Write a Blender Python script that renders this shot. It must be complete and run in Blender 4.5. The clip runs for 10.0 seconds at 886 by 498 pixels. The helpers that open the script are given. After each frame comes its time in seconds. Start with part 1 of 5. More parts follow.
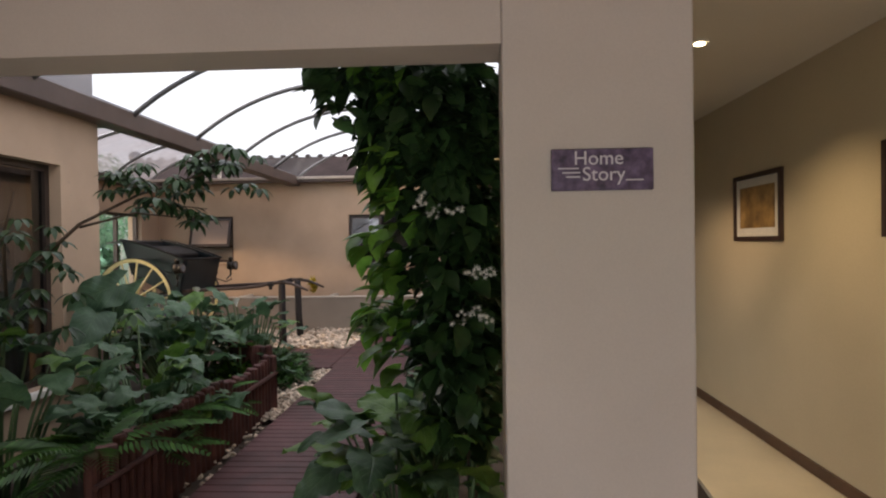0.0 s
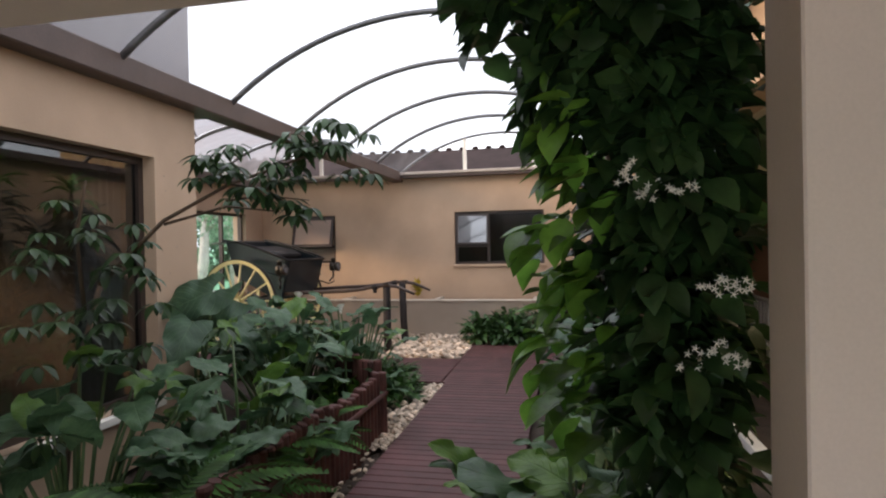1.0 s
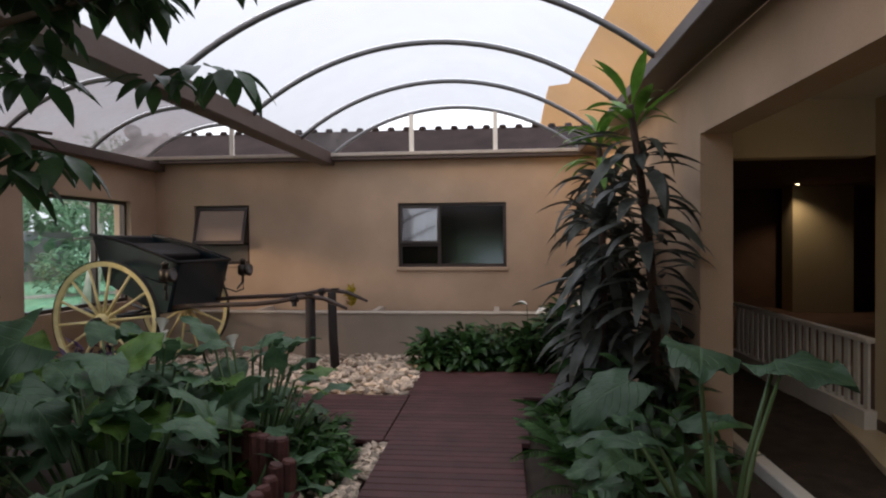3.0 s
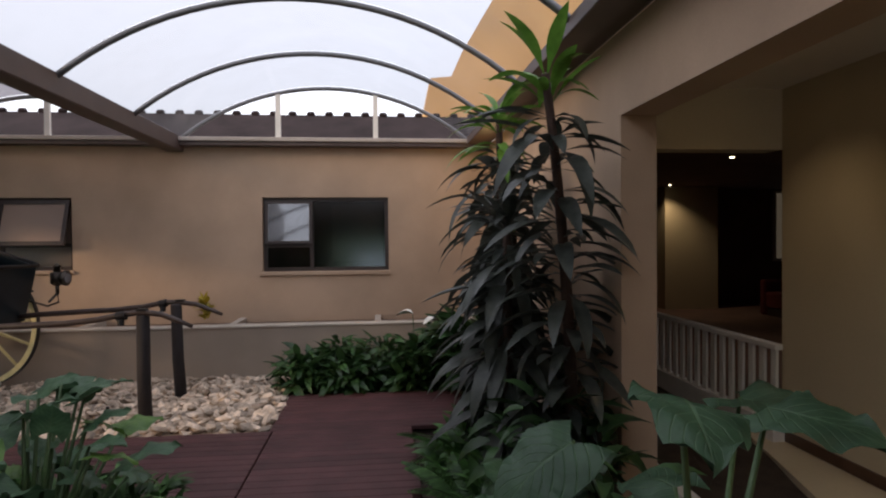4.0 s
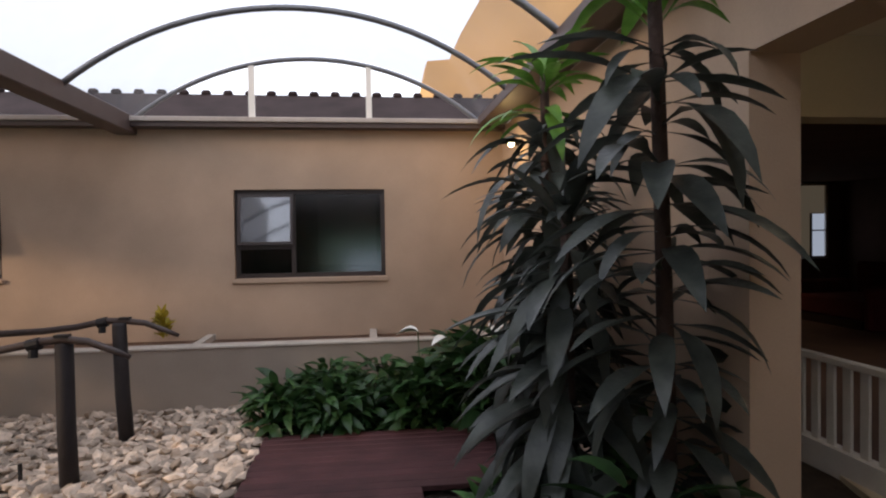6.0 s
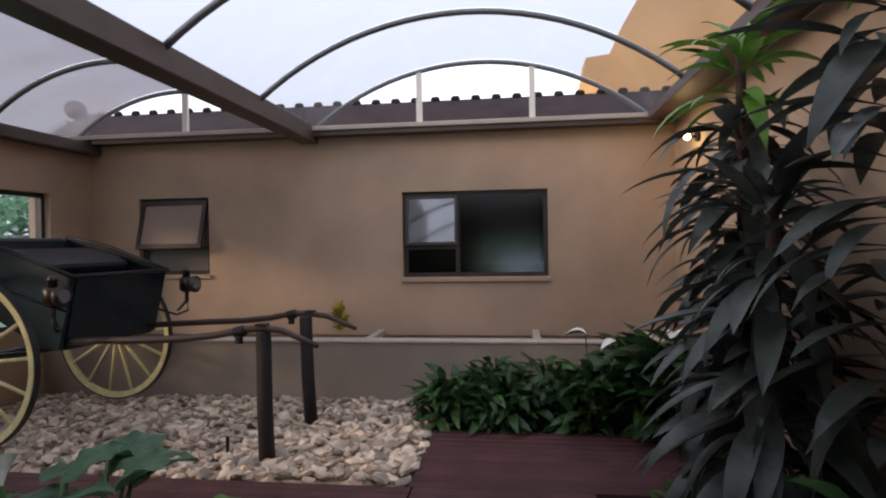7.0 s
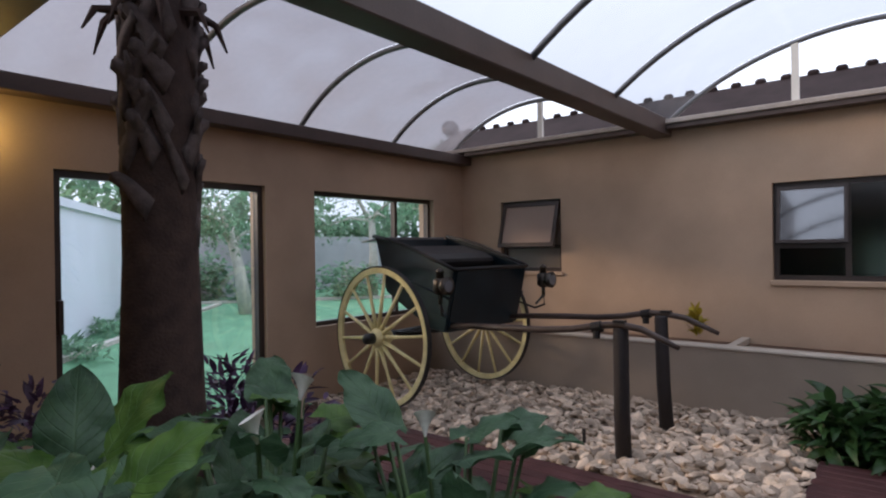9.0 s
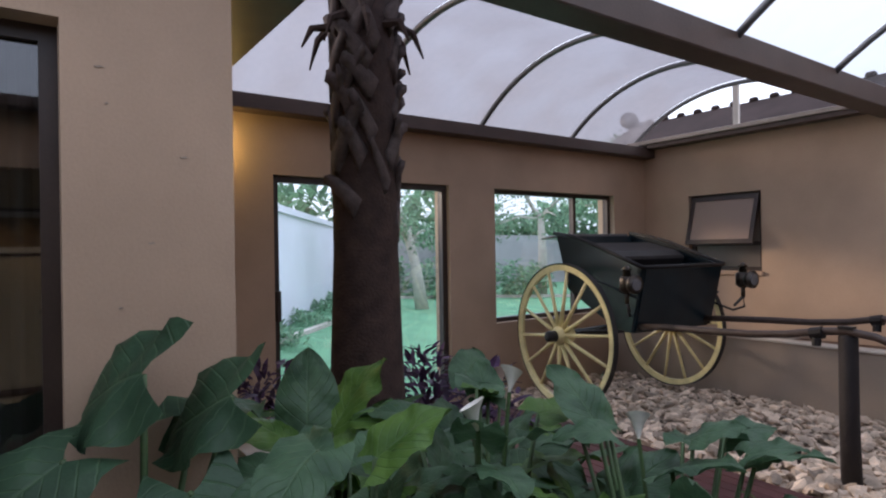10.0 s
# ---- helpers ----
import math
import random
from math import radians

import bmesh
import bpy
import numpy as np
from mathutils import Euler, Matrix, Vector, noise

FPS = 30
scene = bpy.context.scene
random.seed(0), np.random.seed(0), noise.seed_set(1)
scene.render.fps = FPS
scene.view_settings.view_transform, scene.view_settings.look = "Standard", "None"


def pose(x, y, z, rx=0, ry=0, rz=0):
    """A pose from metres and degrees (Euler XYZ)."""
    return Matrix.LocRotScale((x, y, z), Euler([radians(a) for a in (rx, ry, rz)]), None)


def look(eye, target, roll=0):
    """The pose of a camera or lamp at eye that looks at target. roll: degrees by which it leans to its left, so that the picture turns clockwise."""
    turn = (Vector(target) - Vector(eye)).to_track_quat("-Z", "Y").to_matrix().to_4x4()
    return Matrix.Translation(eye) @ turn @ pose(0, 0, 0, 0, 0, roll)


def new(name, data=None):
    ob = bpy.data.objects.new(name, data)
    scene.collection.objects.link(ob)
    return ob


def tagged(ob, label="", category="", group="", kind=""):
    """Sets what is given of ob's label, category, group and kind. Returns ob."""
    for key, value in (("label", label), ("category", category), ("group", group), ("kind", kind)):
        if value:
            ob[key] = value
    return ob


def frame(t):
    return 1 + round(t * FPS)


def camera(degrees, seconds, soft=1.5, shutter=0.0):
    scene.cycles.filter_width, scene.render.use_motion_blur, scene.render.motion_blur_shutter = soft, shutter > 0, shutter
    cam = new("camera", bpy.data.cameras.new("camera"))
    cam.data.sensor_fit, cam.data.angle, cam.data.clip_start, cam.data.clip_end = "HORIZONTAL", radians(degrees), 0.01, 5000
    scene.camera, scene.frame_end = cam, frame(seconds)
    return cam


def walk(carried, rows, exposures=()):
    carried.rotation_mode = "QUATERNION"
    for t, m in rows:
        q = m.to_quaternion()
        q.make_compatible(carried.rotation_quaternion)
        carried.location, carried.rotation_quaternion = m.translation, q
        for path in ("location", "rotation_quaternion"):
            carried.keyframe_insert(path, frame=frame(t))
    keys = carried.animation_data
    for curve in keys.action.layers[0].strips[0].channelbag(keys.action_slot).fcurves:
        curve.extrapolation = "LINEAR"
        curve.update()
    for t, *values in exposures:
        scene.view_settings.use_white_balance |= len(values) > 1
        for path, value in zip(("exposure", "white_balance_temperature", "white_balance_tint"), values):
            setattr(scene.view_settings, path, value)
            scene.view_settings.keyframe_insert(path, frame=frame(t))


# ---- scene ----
cam = camera(73.4, 10.0, soft=2.1)
PATH = [
    (0, (-0.064, -0.085, 1.527), (-0.161, 1.912, 1.509), -0.8),
    (0.5, (-0.225, 0.297, 1.525), (-0.487, 2.28, 1.507), -0.9),
    (1, (-0.45, 0.77, 1.526), (-0.859, 2.728, 1.512), -1.1),
    (1.5, (-0.629, 1.123, 1.532), (-1.062, 3.075, 1.516), -0.9),
    (2, (-0.773, 1.599, 1.528), (-1.199, 3.553, 1.514), -0.7),
    (3.5, (-0.923, 3.053, 1.574), (-0.922, 5.053, 1.539), -0.5),
    (4, (-0.936, 3.49, 1.572), (-0.726, 5.479, 1.537), -0.5),
    (4.5, (-0.882, 3.893, 1.549), (-0.481, 5.852, 1.514), -0.5),
    (5, (-0.815, 4.335, 1.599), (-0.376, 6.286, 1.551), -0.4),
    (6.5, (-1.088, 4.706, 1.582), (-1.069, 6.706, 1.544), -1.0),
    (7, (-1.122, 4.721, 1.564), (-1.38, 6.704, 1.538), -0.9),
    (7.5, (-1.166, 4.718, 1.553), (-1.702, 6.645, 1.534), -0.9),
    (8, (-1.209, 4.706, 1.549), (-2.017, 6.535, 1.535), -0.9),
    (8.5, (-1.228, 4.719, 1.532), (-2.285, 6.418, 1.527), -1.0),
    (9, (-1.263, 4.691, 1.531), (-2.522, 6.245, 1.528), -0.9),
    (9.5, (-1.307, 4.67, 1.528), (-2.754, 6.05, 1.527), -0.9),
    (10, (-1.374, 4.587, 1.515), (-3.008, 5.74, 1.517), -0.9),
]
EXPOSURES = [(0.0, 0.5, 6600, 12), (1.0, 0.7, 6450, 11), (2.0, 0.55, 6400, 11), (3.5, -0.1, 6350, 13), (4.5, 0.07, 6250, 14), (5.0, 0.26, 6250, 14), (6.5, 0.07, 6050, 13), (7.5, -0.15, 5950, 14), (9.0, -0.06, 5850, 13), (10.0, 0.2, 5750, 14)]
walk(cam, [(t, look(eye, target, roll)) for t, eye, target, roll in PATH], EXPOSURES)

# ---- light ----
world = bpy.data.worlds.new("sky")
scene.world = world
world.use_nodes = True
wn = world.node_tree.nodes
wl = world.node_tree.links
sky = wn.new("ShaderNodeTexSky")
sky.sky_type = "NISHITA"
sky.sun_disc = False
sky.sun_elevation = radians(16)
sky.sun_rotation = radians(-119)
sky.dust_density = 3.0
cloud = wn.new("ShaderNodeMix")
cloud.data_type = "RGBA"
cloud.inputs[0].default_value = 0.72
cloud.inputs[7].default_value = (8.85, 8.75, 8.95, 1)
wl.new(sky.outputs[0], cloud.inputs[6])
# an overcast sky is three times as bright overhead as at the horizon
way = wn.new("ShaderNodeTexCoord")
split = wn.new("ShaderNodeSeparateXYZ")
rise = wn.new("ShaderNodeMapRange")
rise.inputs[1].default_value, rise.inputs[2].default_value = 0.0, 1.0
rise.inputs[3].default_value, rise.inputs[4].default_value = 0.60, 1.38
dome = wn.new("ShaderNodeMix")
dome.data_type = "RGBA"
dome.blend_type = "MULTIPLY"
dome.inputs[0].default_value = 1.0
wl.new(way.outputs["Generated"], split.inputs[0])
wl.new(split.outputs["Z"], rise.inputs[0])
wl.new(cloud.outputs[2], dome.inputs[6])
wl.new(rise.outputs[0], dome.inputs[7])
wl.new(dome.outputs[2], wn["Background"].inputs[0])
wn["Background"].inputs[1].default_value = 0.30

sun = new("sun", bpy.data.lights.new("sun", "SUN"))
sun.data.energy = 2.1
sun.data.angle = radians(11)
sun.data.color = (1.0, 0.72, 0.46)
sun.matrix_world = look((-20, -1.0, 6.9), (0, 10, 0.3))


def lamp(name, kind, place, target, watts, colour, size=0.05, spot=70):
    ob = new(name, bpy.data.lights.new(name, kind))
    ob.data.energy = watts
    ob.data.color = colour
    if kind == "SPOT":
        ob.data.spot_size = radians(spot)
        ob.data.spot_blend = 0.8
        ob.data.shadow_soft_size = size
    elif kind == "AREA":
        ob.data.shape = "RECTANGLE"
        ob.data.size, ob.data.size_y = size
    else:
        ob.data.shadow_soft_size = size
    ob.matrix_world = look(place, target)
    return ob


WARM = (1.0, 0.76, 0.46)
lamp("downlight_beam", "SPOT", (1.29, 3.49, 2.66), (1.29, 3.49, 0), 58, WARM, 0.03, 120)
# unseen second lamp, added to brighten the far corridor wall and rail
lamp("downlight_beam", "SPOT", (1.45, 7.15, 2.66), (1.45, 7.15, 0), 9, WARM, 0.03, 120)
lamp("wall_light_glow", "POINT", (0.30, 10.2, 2.43), (0, 9, 0), 2.5, (1.0, 0.66, 0.22), 0.03)
lamp("wall_light_glow", "POINT", (-5.92, 5.75, 2.34), (0, 9, 0), 5, (1.0, 0.66, 0.16), 0.03)
lamp("lounge_beam", "SPOT", (5.27, 15.7, 2.64), (5.5, 16.0, 0), 30, WARM, 0.03, 110)
lamp("lounge_beam", "SPOT", (4.0, 11.4, 2.64), (4.0, 11.4, 0), 18, WARM, 0.03, 110)
lamp("entrance_daylight", "AREA", (-0.2, -2.9, 0.55), (-0.2, 3, 0.35), 26, (0.72, 0.82, 1.0), (3.2, 1.0))


# ---- materials ----
def shader(name, base, rough=0.6, metal=0.0, vary=0.18, scale=3.0, fine=60.0, bump=0.15, island=0.0, random_amount=0.0, spec=0.5, second=None, wave=None, grainy=0.35):
    """Principled with two scales of variation, fine relief and optional per-piece variation."""
    m = bpy.data.materials.new(name)
    m.use_nodes = True
    n, l = m.node_tree.nodes, m.node_tree.links
    p = n["Principled BSDF"]
    co = n.new("ShaderNodeNewGeometry")
    big = n.new("ShaderNodeTexNoise")
    big.inputs["Scale"].default_value = scale
    big.inputs["Detail"].default_value = 6
    small = n.new("ShaderNodeTexNoise")
    small.inputs["Scale"].default_value = fine
    small.inputs["Detail"].default_value = 4
    l.new(co.outputs["Position"], big.inputs["Vector"])
    l.new(co.outputs["Position"], small.inputs["Vector"])
    ramp = n.new("ShaderNodeMapRange")
    ramp.inputs[1].default_value, ramp.inputs[2].default_value = 0.3, 0.7
    l.new(big.outputs["Fac"], ramp.inputs[0])
    mix = n.new("ShaderNodeMix")
    mix.data_type = "RGBA"
    dark = tuple(c * (1 - vary) for c in base)
    light = second or tuple(min(1, c * (1 + vary)) for c in base)
    mix.inputs[6].default_value = (*dark, 1)
    mix.inputs[7].default_value = (*light, 1)
    l.new(ramp.outputs[0], mix.inputs[0])
    out = mix.outputs[2]
    grain = n.new("ShaderNodeMix")
    grain.data_type = "RGBA"
    grain.blend_type = "MULTIPLY"
    grain.inputs[0].default_value = grainy
    l.new(out, grain.inputs[6])
    tone = n.new("ShaderNodeMapRange")
    tone.inputs[1].default_value, tone.inputs[2].default_value = 0.25, 0.75
    tone.inputs[3].default_value, tone.inputs[4].default_value = 0.6, 1.15
    l.new(small.outputs["Fac"], tone.inputs[0])
    l.new(tone.outputs[0], grain.inputs[7])
    out = grain.outputs[2]
    source = None
    if island:
        source, amount = co.outputs["Random Per Island"], island
    if random_amount:
        info = n.new("ShaderNodeObjectInfo")
        source, amount = info.outputs["Random"], random_amount
    if source:
        hsv = n.new("ShaderNodeHueSaturation")
        value = n.new("ShaderNodeMapRange")
        value.inputs[3].default_value, value.inputs[4].default_value = 1 - amount, 1 + amount
        l.new(source, value.inputs[0])
        l.new(value.outputs[0], hsv.inputs["Value"])
        l.new(out, hsv.inputs["Color"])
        out = hsv.outputs[0]
    l.new(out, p.inputs["Base Color"])
    height = small.outputs["Fac"]
    if wave:
        w = n.new("ShaderNodeTexWave")
        w.bands_direction = wave[0]
        w.inputs["Scale"].default_value = wave[1]
        w.inputs["Distortion"].default_value = wave[2]
        l.new(co.outputs["Position"], w.inputs["Vector"])
        add = n.new("ShaderNodeMath")
        l.new(w.outputs["Fac"], add.inputs[0])
        l.new(small.outputs["Fac"], add.inputs[1])
        height = add.outputs[0]
    b = n.new("ShaderNodeBump")
    b.inputs["Strength"].default_value = bump
    b.inputs["Distance"].default_value = 0.01
    l.new(height, b.inputs["Height"])
    l.new(b.outputs[0], p.inputs["Normal"])
    p.inputs["Roughness"].default_value = rough
    p.inputs["Metallic"].default_value = metal
    p.inputs["Specular IOR Level"].default_value = spec
    return m


def leaf_shader(name, base, second, rough=0.42, through_light=0.25):
    m = shader(name, base, rough, vary=0.25, scale=9, fine=45, bump=0.25, island=0.45, second=second, spec=0.35)
    n, l = m.node_tree.nodes, m.node_tree.links
    p, o = n["Principled BSDF"], n["Material Output"]
    t = n.new("ShaderNodeBsdfTranslucent")
    l.new(p.inputs["Base Color"].links[0].from_socket, t.inputs["Color"])
    mixed = n.new("ShaderNodeMixShader")
    mixed.inputs[0].default_value = through_light
    l.new(p.outputs[0], mixed.inputs[1])
    l.new(t.outputs[0], mixed.inputs[2])
    l.new(mixed.outputs[0], o.inputs["Surface"])
    return m


def pane_shader(name, tint, gloss, rough=0.02, haze=0.0, haze_colour=(0.6, 0.6, 0.62), dirt=0.0):
    """A thin clear sheet: light goes straight through, with gloss and some haze or dirt."""
    m = bpy.data.materials.new(name)
    m.use_nodes = True
    n, l = m.node_tree.nodes, m.node_tree.links
    n.remove(n["Principled BSDF"])
    o = n["Material Output"]
    clear = n.new("ShaderNodeBsdfTransparent")
    clear.inputs[0].default_value = (*tint, 1)
    shine = n.new("ShaderNodeBsdfGlossy")
    shine.inputs["Roughness"].default_value = rough
    a = n.new("ShaderNodeMixShader")
    a.inputs[0].default_value = gloss
    l.new(clear.outputs[0], a.inputs[1])
    l.new(shine.outputs[0], a.inputs[2])
    last = a.outputs[0]
    if haze:
        geo = n.new("ShaderNodeNewGeometry")
        noise_tex = n.new("ShaderNodeTexNoise")
        noise_tex.inputs["Scale"].default_value = 1.7
        noise_tex.inputs["Detail"].default_value = 7
        l.new(geo.outputs["Position"], noise_tex.inputs["Vector"])
        r = n.new("ShaderNodeMapRange")
        r.inputs[1].default_value, r.inputs[2].default_value = 0.35, 0.7
        r.inputs[3].default_value, r.inputs[4].default_value = haze, haze + dirt
        l.new(noise_tex.outputs["Fac"], r.inputs[0])
        d = n.new("ShaderNodeBsdfDiffuse")
        d.inputs[0].default_value = (*haze_colour, 1)
        tr = n.new("ShaderNodeBsdfTranslucent")
        tr.inputs[0].default_value = (*haze_colour, 1)
        dt = n.new("ShaderNodeMixShader")
        l.new(d.outputs[0], dt.inputs[1])
        l.new(tr.outputs[0], dt.inputs[2])
        b = n.new("ShaderNodeMixShader")
        l.new(r.outputs[0], b.inputs[0])
        l.new(last, b.inputs[1])
        l.new(dt.outputs[0], b.inputs[2])
        last = b.outputs[0]
    l.new(last, o.inputs["Surface"])
    return m


def glow_shader(name, colour, strength):
    m = bpy.data.materials.new(name)
    m.use_nodes = True
    p = m.node_tree.nodes["Principled BSDF"]
    p.inputs["Base Color"].default_value = (*colour, 1)
    p.inputs["Emission Color"].default_value = (*colour, 1)
    p.inputs["Emission Strength"].default_value = strength
    return m


TAN = shader("tan_plaster", (0.445, 0.318, 0.222), 0.85, vary=0.13, scale=1.3, fine=90, bump=0.12, grainy=0.12)
TAN_DARK = shader("taupe_plaster", (0.31, 0.25, 0.20), 0.85, vary=0.12, scale=1.5, fine=80, bump=0.15, grainy=0.12)
CREAM = shader("cream_paint", (0.53, 0.44, 0.29), 0.8, vary=0.06, scale=1.2, fine=90, bump=0.08, grainy=0.12)
PALE = shader("pale_paint", (0.63, 0.56, 0.525), 0.75, vary=0.05, scale=1.4, fine=110, bump=0.03, grainy=0.12)
WHITE = shader("white_paint", (0.72, 0.69, 0.63), 0.6, vary=0.06, scale=4, fine=60, bump=0.06, grainy=0.12)
CEIL = shader("ceiling_paint", (0.66, 0.60, 0.50), 0.9, vary=0.04, scale=1, fine=80, bump=0.05, grainy=0.12)
TILE = shader("cream_floor_tile", (0.66, 0.56, 0.38), 0.3, vary=0.08, scale=2, fine=40, bump=0.04, grainy=0.12)
BROWN = shader("brown_steel", (0.078, 0.052, 0.044), 0.5, vary=0.15, scale=4, fine=60, bump=0.08)
BRONZE = shader("bronze_frame", (0.042, 0.028, 0.023), 0.4, vary=0.15, scale=6, fine=80, bump=0.04)
ALU = shader("grey_alloy", (0.17, 0.172, 0.18), 0.4, metal=0.6, vary=0.1, scale=6, fine=60, bump=0.04)
GUTTER = shader("gutter_paint", (0.42, 0.36, 0.31), 0.5, vary=0.12, scale=3, fine=50, bump=0.06)
SKIRT = shader("dark_wood_skirting", (0.085, 0.04, 0.022), 0.45, vary=0.25, scale=5, fine=50, bump=0.1)
DECK = shader("red_brown_decking", (0.076, 0.030, 0.030), 0.6, spec=0.3, vary=0.25, scale=5, fine=70, bump=0.25, random_amount=0.18)
LOG = shader("dark_red_timber", (0.070, 0.026, 0.021), 0.7, spec=0.3, vary=0.3, scale=8, fine=60, bump=0.4, random_amount=0.25)
POLE = shader("dark_timber_pole", (0.015, 0.0105, 0.011), 0.7, vary=0.3, scale=8, fine=60, bump=0.4)
SHAFT = shader("worn_shaft_wood", (0.045, 0.028, 0.022), 0.55, vary=0.3, scale=10, fine=60, bump=0.25)
STONE = shader("pale_stone", (0.50, 0.398, 0.305), 0.85, vary=0.3, scale=14, fine=90, bump=0.4, island=0.55)
STONE_PIECE = shader("pale_stone_piece", (0.50, 0.398, 0.305), 0.85, vary=0.3, scale=14, fine=90, bump=0.4, random_amount=0.55)
SOIL = shader("dark_soil", (0.05, 0.035, 0.025), 0.95, vary=0.35, scale=8, fine=70, bump=0.9)
GREEN_CART = shader("dark_green_coachwork", (0.006, 0.013, 0.018), 0.28, vary=0.25, scale=5, fine=50, bump=0.05, spec=0.4)
BLACK = shader("black_leather", (0.016, 0.014, 0.014), 0.5, spec=0.25, vary=0.2, scale=7, fine=60, bump=0.2)
YELLOW = shader("yellow_wheel_paint", (0.78, 0.67, 0.33), 0.45, vary=0.15, scale=9, fine=60, bump=0.1)
IRON = shader("black_iron", (0.03, 0.028, 0.027), 0.5, metal=0.5, vary=0.2, scale=9, fine=60, bump=0.15)
BRASS = shader("dull_brass", (0.07, 0.06, 0.05), 0.4, metal=0.8, vary=0.2, scale=9, fine=60, bump=0.1)
LAMPGLASS = shader("lamp_glass", (0.12, 0.12, 0.13), 0.1, vary=0.1, scale=9, fine=60, bump=0.02)
BARK = shader("palm_bark", (0.060, 0.036, 0.028), 0.9, vary=0.35, scale=10, fine=60, bump=0.8)
BARK_PALE = shader("palm_leaf_base", (0.13, 0.098, 0.088), 0.85, vary=0.35, scale=14, fine=70, bump=0.6, island=0.4)
STEM = shader("green_stem", (0.065, 0.115, 0.04), 0.55, vary=0.2, scale=10, fine=60, bump=0.1)
TWIG = shader("brown_twig", (0.09, 0.06, 0.04), 0.8, vary=0.25, scale=12, fine=60, bump=0.3)
PETAL = shader("white_petal", (0.75, 0.73, 0.66), 0.55, vary=0.06, scale=14, fine=60, bump=0.08)
PINK = shader("pale_pink_petal", (0.62, 0.46, 0.38), 0.55, vary=0.12, scale=14, fine=60, bump=0.08)
ROOFTILE = shader("grey_roof_tile", (0.022, 0.0155, 0.016), 0.95, vary=0.3, scale=3, fine=40, bump=0.3, island=0.2, spec=0.1)
ORANGE = shader("orange_plaster", (0.62, 0.36, 0.15), 0.85, vary=0.1, scale=1, fine=40, bump=0.1)
LAWN = shader("mown_lawn", (0.125, 0.29, 0.15), 0.9, vary=0.2, scale=2.5, fine=120, bump=0.5)
GREYWALL = shader("grey_plaster", (0.36, 0.34, 0.345), 0.85, vary=0.1, scale=1.5, fine=60, bump=0.12, grainy=0.12)
GARDENWALL = shader("white_garden_wall", (0.76, 0.75, 0.82), 0.85, vary=0.05, scale=1, fine=40, bump=0.1)
KERB = shader("pale_kerb", (0.5, 0.46, 0.4), 0.8, vary=0.15, scale=6, fine=60, bump=0.2)
LOUNGEDIM = shader("lounge_dim_brown", (0.16, 0.09, 0.065), 0.8, vary=0.15, scale=2, fine=40, bump=0.1)
REDCLOTH = shader("dark_red_cloth", (0.12, 0.015, 0.012), 0.9, vary=0.2, scale=4, fine=90, bump=0.2)
CURTAIN = shader("grey_curtain", (0.58, 0.54, 0.48), 0.85, vary=0.12, scale=3, fine=120, bump=0.2)
SIGN = shader("purple_sign", (0.075, 0.045, 0.12), 0.45, vary=0.6, scale=22, fine=70, bump=0.05, second=(0.20, 0.14, 0.26))
LETTER = shader("pale_lettering", (0.72, 0.68, 0.76), 0.5, vary=0.05, scale=10, fine=60, bump=0.02)
FRAMEWOOD = shader("dark_picture_frame", (0.04, 0.02, 0.014), 0.4, vary=0.25, scale=12, fine=60, bump=0.1)
MOUNT = shader("picture_mount", (0.68, 0.64, 0.55), 0.7, vary=0.04, scale=10, fine=60, bump=0.02)
PRINT = shader("amber_print", (0.30, 0.17, 0.05), 0.5, vary=0.55, scale=7, fine=50, bump=0.02, second=(0.50, 0.30, 0.10))
GREYPRINT = shader("grey_print", (0.22, 0.18, 0.16), 0.5, vary=0.5, scale=7, fine=50, bump=0.02)
# dark grey puts the indoor shade behind the north windows into the colour
ROOMDIM = shader("room_dim_grey", (0.10, 0.10, 0.105), 0.6, vary=0.1, scale=3, fine=50, bump=0.1)
GLASS = pane_shader("window_glass", (0.90, 0.93, 0.97), 0.07)
DARKGLASS = pane_shader("tinted_glass", (0.30, 0.31, 0.33), 0.05, 0.12)
OBSCURE = pane_shader("obscure_glass", (0.45, 0.40, 0.36), 0.08, 0.3, 0.6, (0.42, 0.36, 0.31), 0.1)
FROSTED = pane_shader("frosted_glass", (0.40, 0.35, 0.31), 0.06, 0.3, 0.85, (0.62, 0.49, 0.41), 0.1)
CLEARROOF = pane_shader("clear_roof_sheet", (0.56, 0.57, 0.59), 0.04, 0.08, 0.04, (0.5, 0.5, 0.52), 0.08)
SMOKEROOF = pane_shader("hazy_roof_sheet", (0.30, 0.295, 0.315), 0.05, 0.12, 0.34, (0.27, 0.255, 0.27), 0.46)
LEAF_DARK = leaf_shader("dark_creeper_leaf", (0.025, 0.054, 0.020), (0.046, 0.10, 0.030))
LEAF_ARUM = leaf_shader("arum_leaf", (0.040, 0.094, 0.044), (0.088, 0.162, 0.082), 0.45)


